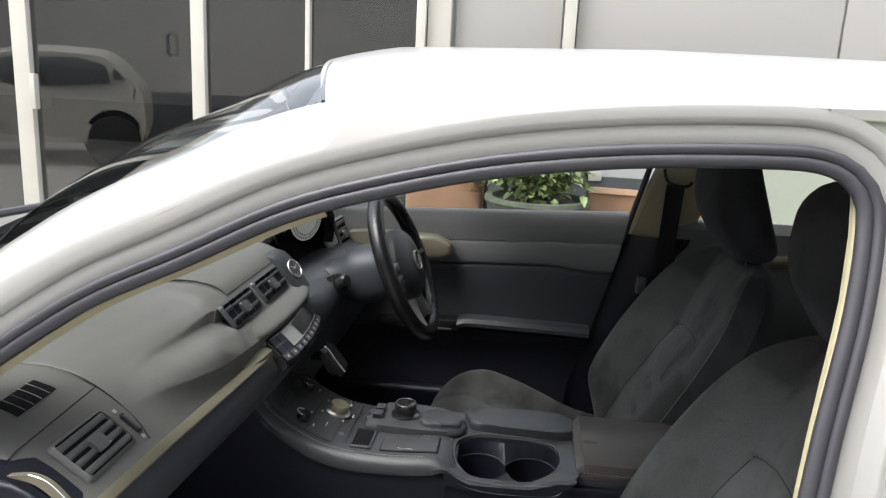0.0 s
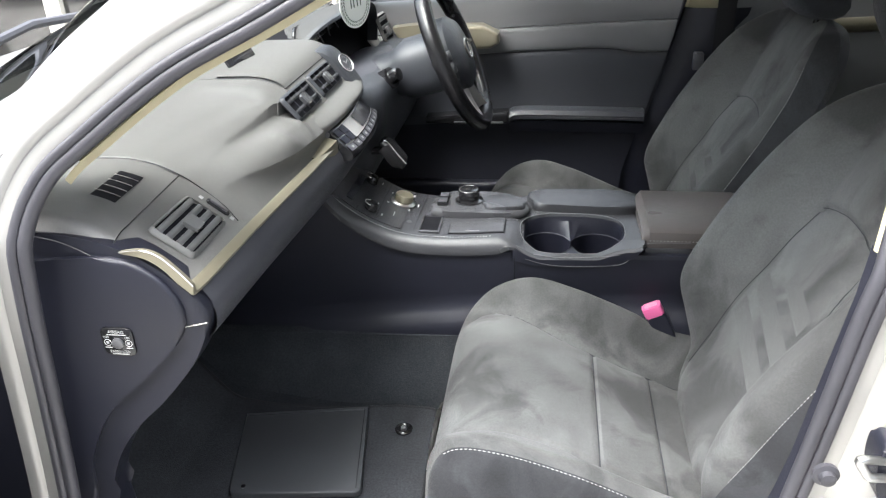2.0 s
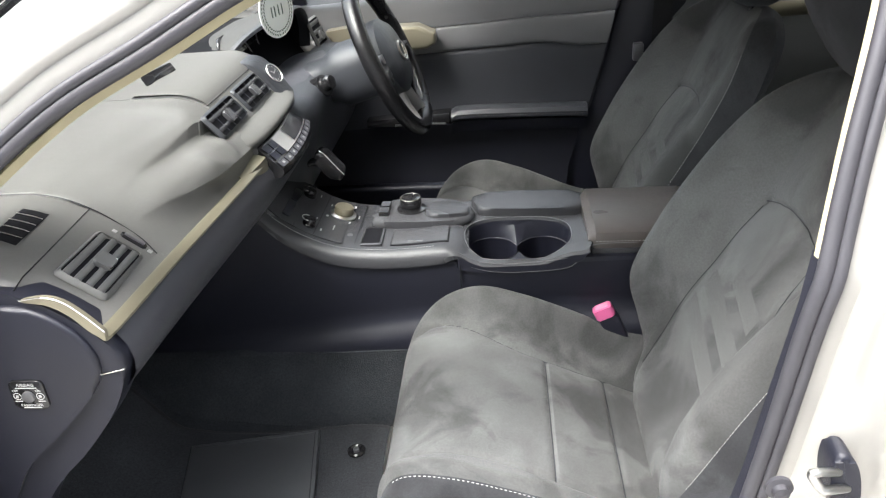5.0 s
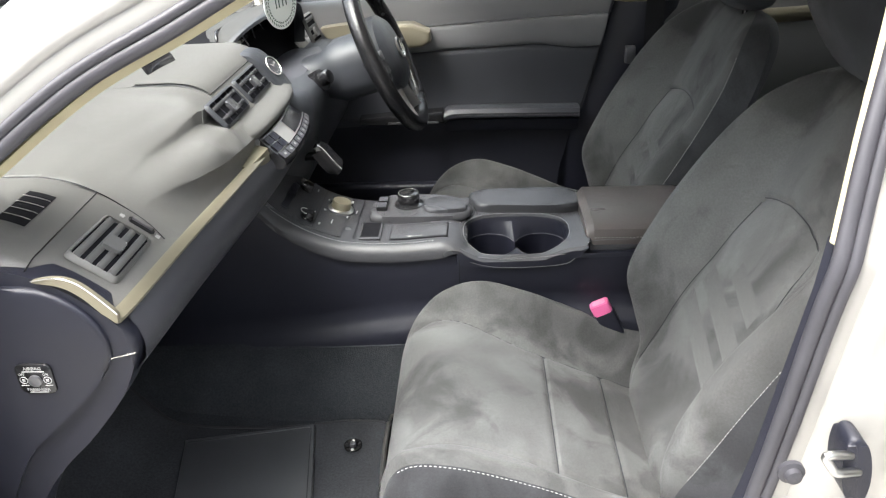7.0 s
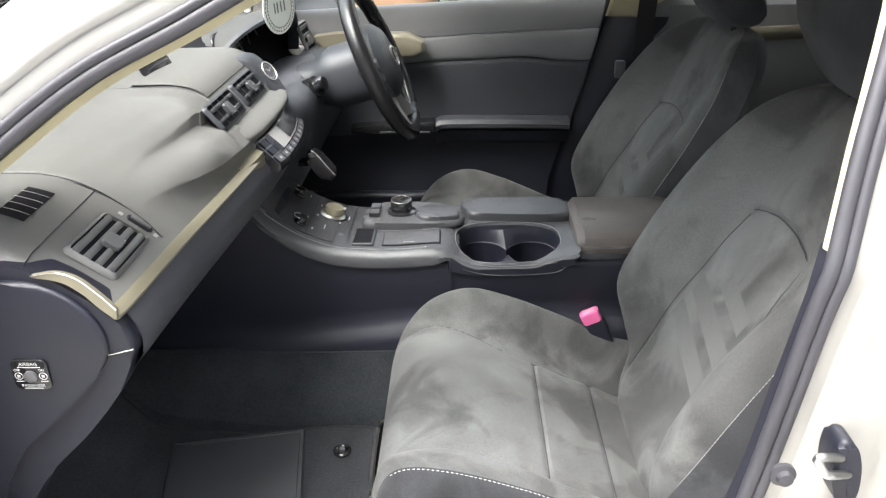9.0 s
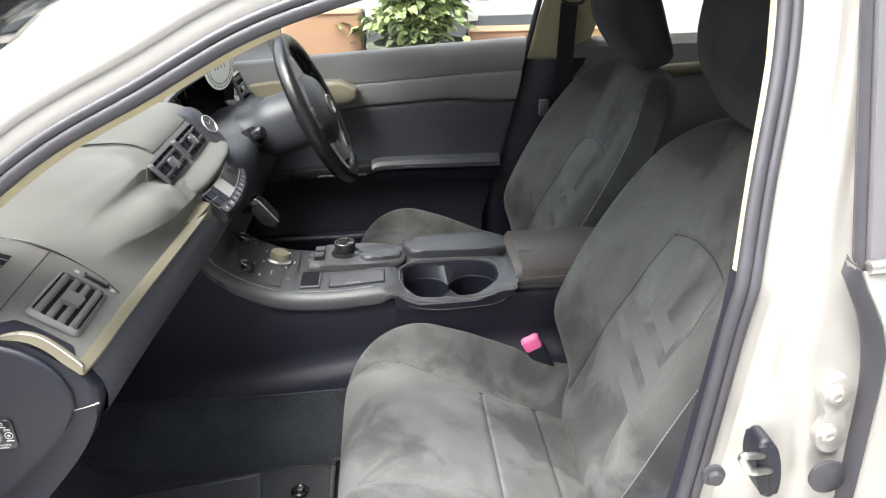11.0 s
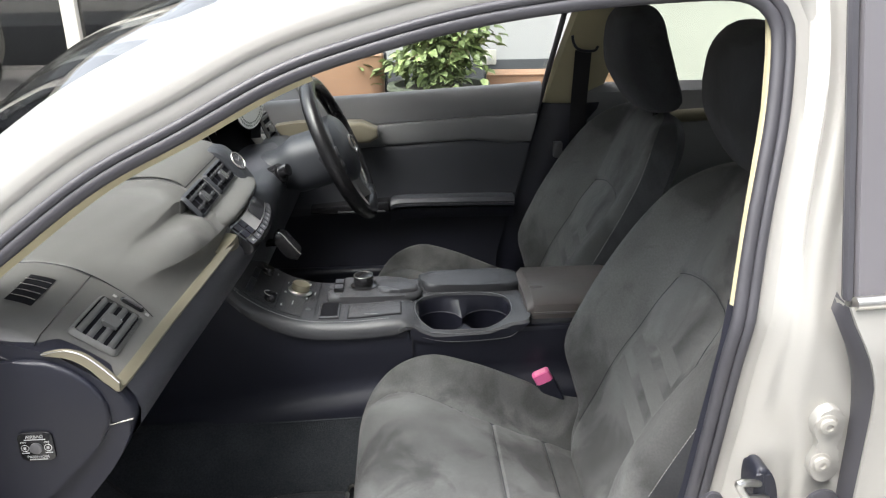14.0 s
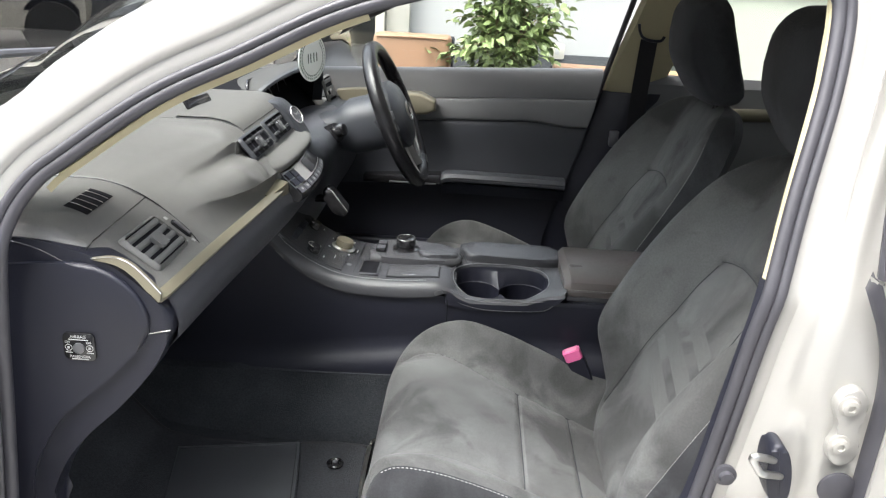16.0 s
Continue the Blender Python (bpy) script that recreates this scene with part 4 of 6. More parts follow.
def pad_patch(x0, x1, y0, y1, lift, nx=6, ny=6):
    """A strip of skin that follows the dash top."""
    return loft([[(x, y, pad_z(x, y) + lift) for x in np.linspace(x0, x1, nx)] for y in np.linspace(y0, y1, ny)])


part("seam", tube([(x, y, pad_z(x, y) + 0.0002) for x, y in spline([(0.40, -0.512), (0.52, -0.508), (0.59, -0.500), (0.64, -0.499), (0.69, -0.502), (0.716, -0.514)], 30)], 0.0009, 6), SCREEN, dash)
part("seam", tube([(0.634, y, pad_z(0.634, y) + 0.0002 - 0.006 * smoothstep(-0.665, -0.69, y)) for y in np.linspace(-0.50, -0.685, 10)], 0.0009, 6), SCREEN, dash)


# champagne strip under the pad
rings = []
for v in np.linspace(-0.693, -0.15, 48):
    x, h = trim_x(v), 0.8535
    rings.append([(x - 0.03, v, h - 0.001), (x - 0.007, v, h + 0.000), (x - 0.005, v, h + 0.0072), (x - 0.001, v, h + 0.0066), (x + 0.0068, v, h - 0.0010), (x + 0.0062, v, h - 0.0046), (x - 0.03, v, h - 0.0065)])
part("trim_strip", loft(rings, close_u=True, caps=True), TRIM_GOLD, dash, "champagne metal-look trim strip")
# lower dash and glovebox
LOW = [(0.724, 0.8495), (0.7345, 0.832), (0.738, 0.800), (0.720, 0.772), (0.66, 0.735), (0.58, 0.68), (0.50, 0.60), (0.45, 0.50), (0.36, 0.42)]
rings = []
for v in np.linspace(-0.675, 0.17, 34):
    sh = trim_x(v) - 0.722
    rings.append([(x + sh, v, z) for x, z in spline(LOW, 30)])
part("lower_panel", loft(rings), PLASTIC_GREY, dash, "black moulded lower dash and glovebox")
part("lower_panel", loft([[(x + dx, v, z) for x, z in spline(((0.70, 0.84), (0.70, 0.78), (0.64, 0.68), (0.55, 0.58), (0.45, 0.48)), 20)] for v, dx in ((0.16, 0.0), (0.4, 0.0), (0.69, -0.02))]), PLASTIC, dash)
# end cap beside the door opening
CAP = [(0.30, 0.90), (0.45, 0.925), (0.57, 0.925), (0.65, 0.905), (0.70, 0.872), (0.726, 0.846), (0.742, 0.820), (0.738, 0.806), (0.712, 0.752), (0.660, 0.688), (0.610, 0.638), (0.570, 0.585), (0.543, 0.520), (0.530, 0.44), (0.30, 0.44)]
part("end_cap", slab([tuple(p) for p in spline(CAP, 60)], "y", -0.694, -0.655, 0.010, 4), PLASTIC, dash, "charcoal dashboard end cap")
COVER = [(0.48, 0.885), (0.60, 0.898), (0.65, 0.895), (0.685, 0.875), (0.707, 0.845), (0.712, 0.812), (0.694, 0.778), (0.640, 0.722), (0.582, 0.67), (0.545, 0.612), (0.524, 0.56), (0.515, 0.50), (0.48, 0.50)]
cover = part("side_cover", slab([tuple(p) for p in spline(COVER + [COVER[0]], 60)[:-1]], "y", -0.701, -0.68, 0.006, 4), PLASTIC, dash, "dark side cover with an airbag switch")
# champagne cheek where the strip wraps round the end
UP = spline(((0.646, 0.906), (0.672, 0.9095), (0.694, 0.903), (0.714, 0.8845), (0.7315, 0.8635)), 20)
DOWN = spline(((0.646, 0.9045), (0.677, 0.8985), (0.698, 0.884), (0.713, 0.866), (0.7300, 0.851)), 20)
part("trim_strip", slab([tuple(p) for p in UP] + [tuple(p) for p in DOWN[::-1]], "y", -0.6985, -0.6915, 0.001), TRIM_GOLD, dash)
part("edge_line", tube([(x, -0.6985, z + 0.0003) for x, z in UP], 0.0007, 6), CHROME, dash)
part("seam", tube(((0.706, -0.6955, 0.803), (0.722, -0.6955, 0.8065), (0.739, -0.6955, 0.811)), 0.0008, 6), SATIN_CHROME, dash)


def writing(text, size, m, parent, mat=INK):
    """Built-in lettering turned into a mesh."""
    cu = bpy.data.curves.new("lettering", "FONT")
    cu.body, cu.size, cu.align_x, cu.align_y, cu.extrude = text, size, "CENTER", "CENTER", 0.0002
    tmp = bpy.data.objects.new("lettering", cu)
    scene.collection.objects.link(tmp)
    bpy.context.view_layer.update()
    me = bpy.data.meshes.new_from_object(tmp.evaluated_get(bpy.context.evaluated_depsgraph_get()))
    bpy.data.objects.remove(tmp)
    me.transform(m)
    me.materials.append(mat)
    ob = new("lettering", me)
    ob.parent = parent
    return ob


# airbag switch on the side cover: dark plate, printed words, key slot
sw = part("airbag_switch", slab(rounded(0.598, 0.640, 0.762, 0.802, 0.007), "y", -0.7045, -0.70, 0.001), GLOSS_BLACK, dash, "passenger airbag switch with white printing")
FACE = Matrix.Translation((0, -0.7048, 0)) @ Matrix.Rotation(radians(90), 4, "X")
writing("AIRBAG", 0.0062, Matrix.Translation((0.619, 0, 0.7965)) @ FACE, sw)
writing("PASSENGER", 0.0052, Matrix.Translation((0.619, 0, 0.7675)) @ FACE, sw)
writing("OFF", 0.0042, Matrix.Translation((0.6045, 0, 0.7885)) @ FACE, sw)
writing("ON", 0.0042, Matrix.Translation((0.6325, 0, 0.7885)) @ FACE, sw)
bm = bmesh.new()
for x0, x1, z in ((0.606, 0.632, 0.7925), (0.608, 0.630, 0.7640), (0.6005, 0.6095, 0.7735), (0.629, 0.6375, 0.7735)):
    box(x0, x1, -0.7052, -0.7044, z - 0.0005, z + 0.0005, 0, bm=bm)
for xc in (0.605, 0.633):
    hoop(0.0045, 0.0005, pose(xc, -0.7046, 0.7805, 90, 0, 0), bm, 20)
    box(xc - 0.0016, xc + 0.0016, -0.7052, -0.7044, 0.7789, 0.7821, 0, bm=bm)
part("print", bm, INK, sw)
part("key_slot", turned([(0, 0), (0.0075, 0), (0.0075, 0.003), (0.0055, 0.004), (0, 0.003)], 20, m=pose(0.619, -0.7045, 0.7805, 90, 0, 0)), SILVER_GREY, sw)


def vent(parent, m, w, h, blades, name="air_vent", share=0.27, vanes=0, frame_mat=None, blade_mat=None):
    """A framed air outlet in the plane of m: black plate for the well's shade, slim blades, upright vanes, a thumb tab.
    """
    v = part(name, merge(None, slab(rounded(-w / 2, w / 2, -h / 2, h / 2, 0.006), "z", -0.006, 0.0012, 0.0), m), VOID, parent, "air vent with grey blades")
    bm = bmesh.new()
    out, top, inn = (rounded(-w / 2 - d, w / 2 + d, -h / 2 - d, h / 2 + d, 0.006 + d / 2) for d in (0.005, 0.0028, 0.0))
    loft([[(*p, -0.002) for p in out], [(*p, 0.0030) for p in top], [(*p, 0.0050) for p in inn], [(*p, -0.004) for p in inn]], close_u=True, bm=bm)
    part("frame", merge(None, bm, m), frame_mat or PAD, v)
    for k in range(vanes):
        x = -w / 2 + w * (k + 1) / (vanes + 1)
        part("vane", merge(None, box(x - 0.0012, x + 0.0012, -h / 2, h / 2, 0.0, 0.0022, 0.0005), m), PLASTIC, v)
    for k in range(blades):
        y = -h / 2 + h * (k + 0.5) / blades
        half = share * h / blades
        ends = []
        for q in np.linspace(0, 1, 5):
            x = -w / 2 + 0.002 + (w - 0.004) * q
            ends.append([(x, y + half * math.cos(a), 0.0024 + 0.0022 * math.sin(a) + 0.0018 * math.cos(a)) for a in np.linspace(0, 2 * math.pi, 12, endpoint=False)])
        part("blade", merge(None, loft(ends, close_u=True, caps=True), m), blade_mat or VENT_GREY, v)
    part("tab", merge(None, slab(rounded(-0.012, 0.013, -0.014, 0.009, 0.004), "z", 0.003, 0.010, 0.003, 3), m), blade_mat or VENT_GREY, v)
    part("tab_edge", merge(None, tube([(-0.010, -0.0138, 0.0085), (0.010, -0.0138, 0.0085), (0.0128, -0.011, 0.0085), (0.0128, 0.004, 0.0085)], 0.0009, 6), m), CHROME, v)
    return v


# side outlet, demister grille, and the centre pair
side_vent = vent(dash, pad_frame(0.681, -0.586, 0.0015), 0.102, 0.058, 4, share=0.31)
# uncut pad: a black skin gives the shade of the open slots
demister = part("demister_vent", pad_patch(0.574, 0.606, -0.622, -0.543, 0.0010), VOID, dash, "narrow slotted demister grille")
for y in (-0.606, -0.590, -0.574, -0.558):
    part("blade", pad_patch(0.574, 0.606, y - 0.0009, y + 0.0009, 0.0026, 6, 2), SATIN_CHROME, demister)
for y in (-0.6225, -0.5425):
    part("blade", pad_patch(0.573, 0.607, y - 0.001, y + 0.001, 0.0018, 6, 2), PAD, demister)
for yc in (-0.143, 0.010):
    vent(dash, pad_frame(0.703, yc, 0.001), 0.128, 0.044, 2, share=0.20, vanes=3, frame_mat=MATTE_DARK, blade_mat=CHARCOAL)
rings = []
for v in np.linspace(-0.38, 0.145, 60):
    x = float(np.interp(v, (-0.212, -0.19, -0.165, -0.13, -0.05, 0.04, 0.10, 0.145), (0.733, 0.742, 0.752, 0.759, 0.763, 0.762, 0.757, 0.746)))
    shelf = ([(0.722, v, 0.9095), (0.724 + 0.45 * (x - 0.724), v, 0.904), (x - 0.008, v, 0.898), (x - 0.002, v, 0.894), (x, v, 0.889), (x - 0.002, v, 0.882), (x - 0.010, v, 0.876), (0.73, v, 0.870)])
    k = smoothstep(-0.25, -0.165, v)
    skin = fold(spline(lerp_rows(v, TOP), 100), v)
    lie = [(a - 0.007, v, b - 0.007) for a, b in spline(skin[skin[:, 0] > 0.70], 8)]
    rings.append([tuple(a + (b - a) * k for a, b in zip(p, q)) for p, q in zip(lie, shelf)])
part("vent_shelf", loft(rings, caps=True), PAD, dash, "rounded padded shelf under the centre vents")

# wheel for the airflow beside the side outlet
part("thumb_wheel", merge(None, slab(rounded(-0.004, 0.004, -0.018, 0.018, 0.003), "z", 0.0, 0.004, 0.002), pad_frame(0.690, -0.517)), SCREEN, side_vent)
part("thumb_wheel", merge(None, slab(rounded(-0.002, 0.003, -0.014, 0.014, 0.001), "z", 0.003, 0.006, 0.001), pad_frame(0.690, -0.517)), SILVER_GREY, side_vent)
for x in (0.669, 0.709):
    part("mark", merge(None, box(-0.003, 0.003, -0.003, 0.003, 0.0, 0.0012, 0.0003), pad_frame(x, -0.518)), INK, side_vent)
# clock on the cheek beside the vents
cheek = [(0.60, 0.950), (0.640, 0.966), (0.666, 0.974), (0.688, 0.968), (0.710, 0.945), (0.733, 0.912), (0.745, 0.890), (0.742, 0.872)]
rows = []
for v, inset in ((0.088, 0.016), (0.091, 0.004), (0.097, 0.0), (0.13, -0.001), (0.155, 0.001), (0.168, 0.005), (0.176, 0.014)):
    rows.append([(x - 0.7 * inset, v, z - 0.7 * inset - 0.003) for x, z in spline(cheek, 30)])
part("binnacle_cheek", loft(rows), MATTE_DARK, dash, "padded cheek with an analogue clock")
CLK = tilt_frame((0.7180, 0.122, 0.9395), (0.25, 1, 0), (-0.55, 0.05, 0.83))
clock = part("clock", hoop(0.0200, 0.0011, CLK @ Matrix.Translation((0, 0, 0.001))), SATIN_CHROME, dash, "round analogue clock with a bright ring")
part("dial", turned([(0, -0.002), (0.0195, -0.002), (0.0195, -0.0005), (0, -0.0005)], 28, m=CLK), PLASTIC_GREY, clock)
for k in range(12):
    part("mark", merge(None, box(-0.0006, 0.0006, 0.013, 0.0165, -0.0006, 0.0004, 0), CLK @ Matrix.Rotation(radians(30 * k), 4, "Z")), INK, clock, smooth=False)
for turn, reach in ((50, 0.009), (-65, 0.013)):
    part("pointer", merge(None, box(-0.0008, 0.0008, -0.002, reach, 0.0, 0.0008, 0), CLK @ Matrix.Rotation(radians(turn), 4, "Z")), INK, clock, smooth=False)
# display lid on top of the dash, with the dark screen edge
lid_part = part("display_lid", loft([[(x, y, pad_z(x, min(0.14, y)) + (0.0 if x in (0.55, 0.676) else 0.0035)) for x in (0.55, 0.553, 0.58, 0.61, 0.64, 0.655, 0.673, 0.676)] for y in np.linspace(-0.15, 0.14, 14)]), PAD, dash, "folded display lid on the dash top")
part("display", merge(None, slab(rounded(-0.05, 0.05, -0.010, 0.010, 0.004), "z", 0, 0.004, 0.001), tilt_frame((0.548, -0.03, 0.984), (0.15, 1, 0), (-0.5, 0, 0.9))), SCREEN, lid_part)


part("seam", tube([(x, -0.152, pad_z(x, -0.152) + 0.0002) for x in np.linspace(0.55, 0.678, 10)], 0.0010, 6), SCREEN, lid_part)
part("seam", tube([(0.6785, y, pad_z(0.6785, min(0.14, y)) + 0.0010) for y in np.linspace(-0.152, 0.10, 12)], 0.0011, 6), SCREEN, lid_part)


# heater control panel below the shelf
def climate_x(v):
    return float(np.interp(v, (-0.17, -0.145, -0.11, -0.05, 0.0, 0.06, 0.12, 0.172), (0.776, 0.786, 0.792, 0.794, 0.792, 0.785, 0.772, 0.750)))


def climate_face(y0, y1, s0, s1, lift, n=14):
    """A patch of the sloping control face between two heights, 0 at its foot and 1 at its top."""
    return loft([[(climate_x(v) + 0.006 - 0.040 * s + lift, v, 0.838 + 0.038 * s + lift) for v in np.linspace(y0, y1, n)] for s in (s0, s1)])


rings = []
for v in np.linspace(-0.152, 0.172, 24):
    x = climate_x(v)
    rings.append([(x - 0.06, v, 0.876), (x - 0.034, v, 0.876), (x + 0.006, v, 0.838), (x + 0.008, v, 0.830), (x + 0.002, v, 0.822), (x - 0.06, v, 0.812)])
climate = part("climate_panel", loft(rings, caps=True), GLOSS_BLACK, dash, "curved climate control panel with a display")
part("fascia", climate_face(-0.098, 0.115, 0.30, 0.97, 0.0008), PANEL_SILVER, climate)
part("display", climate_face(-0.045, 0.085, 0.36, 0.95, 0.0016), SCREEN, climate)
for k in range(2):
    for q in range(2):
        part("key", climate_face(-0.146 + 0.024 * q, -0.125 + 0.024 * q, 0.34 + 0.32 * k, 0.62 + 0.32 * k, 0.0014, 4), PLASTIC, climate)
part("key", climate_face(0.14, 0.166, 0.34, 0.92, 0.0014, 4), PLASTIC, climate)
for k in range(12):
    v = -0.138 + 0.0262 * k
    part("key", climate_face(v - 0.0115, v + 0.0115, 0.03, 0.27, 0.0014, 4), PLASTIC_GREY, climate)
    part("mark", climate_face(v - 0.0035, v + 0.0035, 0.11, 0.19, 0.0020, 3), INK, climate)
rings = []
for v in np.linspace(-0.155, -0.24, 8):
    k = smoothstep(-0.24, -0.155, v)
    x = trim_x(-0.155) * k + trim_x(v) * (1 - k)
    rings.append([(x - 0.03, v, 0.862 + 0.012 * k), (x + 0.006 * k, v, 0.858 + 0.004 * k), (x + 0.008 * k, v, 0.842 - 0.012 * k), (x - 0.02, v, 0.838 - 0.022 * k)])
part("trim_strip", loft(rings, caps=True), TRIM_GOLD, dash)

# instrument binnacle: an arched hood over dark dials
def hood_ring(x, grow):
    return [(x - 0.04 - 0.09 * max(0.0, math.cos(a)) ** 1.3 * smoothstep(0.54, 0.70, x) + 0.02 * math.sin(a), 0.360 - (0.215 + grow) * math.copysign(abs(math.cos(a)) ** 0.8, math.cos(a)), 0.895 + (0.124 + grow) * abs(math.sin(a)) ** 0.8) for a in np.linspace(0, math.pi, 65)]


binnacle = part("instrument_binnacle", loft([hood_ring(0.50, -0.06), hood_ring(0.58, -0.022), hood_ring(0.66, 0.0), hood_ring(0.712, 0.003)]), HOOD_PAD, dash, "hooded instrument binnacle")
part("hood_lip", loft([hood_ring(0.712, 0.003), hood_ring(0.722, 0.002), hood_ring(0.726, -0.003), hood_ring(0.720, -0.008), hood_ring(0.70, -0.010)]), MATTE_DARK, binnacle)
part("hood_lining", loft([hood_ring(0.70, -0.010), hood_ring(0.64, -0.016)]), VOID, binnacle, "black lining inside the hood")
part("instrument_face", merge(None, slab(rounded(-0.185, 0.185, -0.055, 0.075, 0.03), "z", 0, 0.006, 0.002), tilt_frame((0.605, 0.360, 0.925), (0, 1, 0), (-0.3, 0, 0.95))), SCREEN, binnacle)
for v in (0.28, 0.43):
    part("gauge", hoop(0.044, 0.0016, tilt_frame((0.614, v, 0.935), (0, 1, 0), (-0.3, 0, 0.95))), SILVER_GREY, binnacle)
part("binnacle_sill", loft([[(x, v, z + 0.012 * math.cos((v - 0.355) * 9)) for x, z in ((0.66, 0.885), (0.73, 0.892), (0.752, 0.884), (0.752, 0.868), (0.72, 0.855))] for v in np.linspace(0.18, 0.53, 14)]), PLASTIC_GREY, binnacle)
vent(dash, tilt_frame((0.706, 0.598, 0.915), (0.05, 1, 0.0), (-0.35, 0, 0.92)), 0.078, 0.085, 4)

# hanging card over the dash
card = thing("hanging_card", "round pale card with a dark wreath print", "air freshener", (0.786, -0.024, 1.085))
cm = tilt_frame((0, 0, 0), (0.39, 0.92, 0), (0, 0, 1)) @ Matrix.Rotation(radians(4), 4, "Z")
disc = part("disc", turned([(0, -0.001), (0.0465, -0.001), (0.047, 0), (0.0465, 0.001), (0, 0.001)], 40, m=cm), BADGE_WHITE, card)


def wreath(radius, leaf, count, m, mat, parent, lift=0.0015):
    """Two rows of leaves round a ring, open at the top."""
    bm = bmesh.new()
    for k in range(count):
        a = radians(-90 + (k + 0.7) * 138 / count)
        for sg in (1, -1):
            for row in (1, -1):
                ang = a + row * 0.55
                c = Vector((sg * (radius + row * leaf * 0.42) * math.cos(a), (radius + row * leaf * 0.42) * math.sin(a), lift))
                d = Vector((sg * -math.sin(ang), math.cos(ang), 0))
                e = Vector((-d.y, d.x, 0))
                pts = [c + d * (leaf * (s - 0.5)) + e * (leaf * 0.21 * w) for s, w in ((0, 0), (0.3, 1), (0.65, 0.8), (1, 0), (0.65, -0.8), (0.3, -1))]
                bm.faces.new([bm.verts.new(p) for p in pts])
    return part("wreath", merge(None, bm, m), mat, parent, "dark laurel wreath print", smooth=False)


for face in (cm, cm @ Matrix.Rotation(math.pi, 4, "Y")):
    wreath(0.0385, 0.0066, 15, face, BADGE_GREEN, disc)
    part("mark", merge(None, merge(merge(box(-0.016, -0.0135, -0.009, 0.009, 0.0012, 0.0018, 0.0), box(-0.0075, -0.005, -0.009, 0.009, 0.0012, 0.0018, 0.0)), merge(box(0.003, 0.0055, -0.009, 0.009, 0.0012, 0.0018, 0.0), box(0.013, 0.0155, -0.009, 0.009, 0.0012, 0.0018, 0.0))), face), BADGE_GREEN, disc, smooth=False)
part("cord", tube(((0, 0, 0.05), (-0.03, 0.03, 0.14), (-0.07, 0.069, 0.245)), 0.0009, 6), STITCH, card)

# ---------------------------------------------------------------- centre console
console = thing("centre_console", "black centre console with cup holders and rotary controller", "centre console")
CT = [(0.66, 0.80), (0.715, 0.745), (0.745, 0.712), (0.80, 0.675), (0.87, 0.650), (0.97, 0.645), (1.06, 0.651), (1.088, 0.645), (1.104, 0.634)]
ct = spline(CT, 31)


def console_ring(x, z):
    d = 0.020 * smoothstep(1.05, 1.10, x)
    return [(x, -0.118, z - 0.032 + d), (x, -0.119, z - 0.018 + 0.5 * d), (x, -0.112, z - 0.006), (x, -0.098, z), (x, 0.0, z + 0.001), (x, 0.105, z), (x, 0.118, z - 0.006), (x, 0.124, z - 0.03)]


body_side = [(0.28, 0.78), (0.45, 0.78), (0.66, 0.775), (0.715, 0.712), (0.745, 0.68), (0.80, 0.643), (0.87, 0.618), (0.97, 0.613), (1.06, 0.62), (1.10, 0.62), (1.25, 0.61), (1.60, 0.62)]


def ledge(x):
    """The moulded ledge on the tunnel side climbs towards the seat."""
    return 0.13 * (min(x, 1.15) - 0.90)


part("console_side", loft([[(x, -0.110, z) for x, z in body_side], [(x, -0.116, z - 0.05) for x, z in body_side], [(x - 0.02, -0.108, 0.51 + ledge(x)) for x, z in body_side], [(x - 0.02, -0.112, 0.484 + ledge(x)) for x, z in body_side], [(x - 0.025, -0.121, 0.470 + ledge(x)) for x, z in body_side], [(x - 0.03, -0.134, 0.459 + ledge(x)) for x, z in body_side], [(x - 0.03, -0.139, 0.440 + ledge(x)) for x, z in body_side], [(x - 0.03, -0.14, 0.40) for x, z in body_side], [(x - 0.03, -0.142, 0.26) for x, z in body_side]]), TUNNEL, console, "black moulded console side")
part("console_side", loft([[(x, 0.122, z) for x, z in body_side], [(x - 0.02, 0.125, 0.26) for x, z in body_side]]), PLASTIC, console)
pad = part("padded_rim", loft([console_ring(x, z) for x, z in ct]), LEATHER, console, "black leather-look padded rim")
stitches([(x, -0.1005, z + 0.0003) for x, z in ct[4:27]], pad, length=0.004, gap=0.002, radius=0.0005)
# control face on the slope
face_rows = [[(x, -0.088 + 0.186 * s, z + 0.0035) for s in (0, 0.25, 0.5, 0.75, 1)] for x, z in ct[3:16]]
ctrl = part("control_face", loft([[(x, y, z - 0.004) if k in (0, 6) else (x, y, z) for k, (x, y, z) in enumerate([r[0]] + r + [r[-1]])] for r in face_rows]), CHARCOAL, console, "charcoal audio control face")


def on_face(x, y, lift=0.004):
    """A pose on the sloping control face."""
    z = float(np.interp(x, ct[:, 0], ct[:, 1]))
    z2 = float(np.interp(x + 0.01, ct[:, 0], ct[:, 1]))
    return tilt_frame((x, y, z + lift), (0.01, 0, z2 - z), (0, 1, 0))


KNOB = [(0, 0), (0.013, 0), (0.0135, 0.002), (0.0115, 0.004), (0.011, 0.013), (0.0095, 0.015), (0, 0.0152)]
mode = part("mode_knob", turned([(0, 0.004), (0.0205, 0.004), (0.0200, 0.017), (0.018, 0.020), (0, 0.0205)], 32, m=on_face(0.842, 0.030)), TRIM_GOLD, console, "champagne drive mode knob")
part("collar", turned([(0, 0), (0.0265, 0), (0.027, 0.003), (0.0215, 0.0055), (0, 0.0055)], 32, m=on_face(0.842, 0.030)), SATIN_CHROME, mode, "bright ring round the knob")
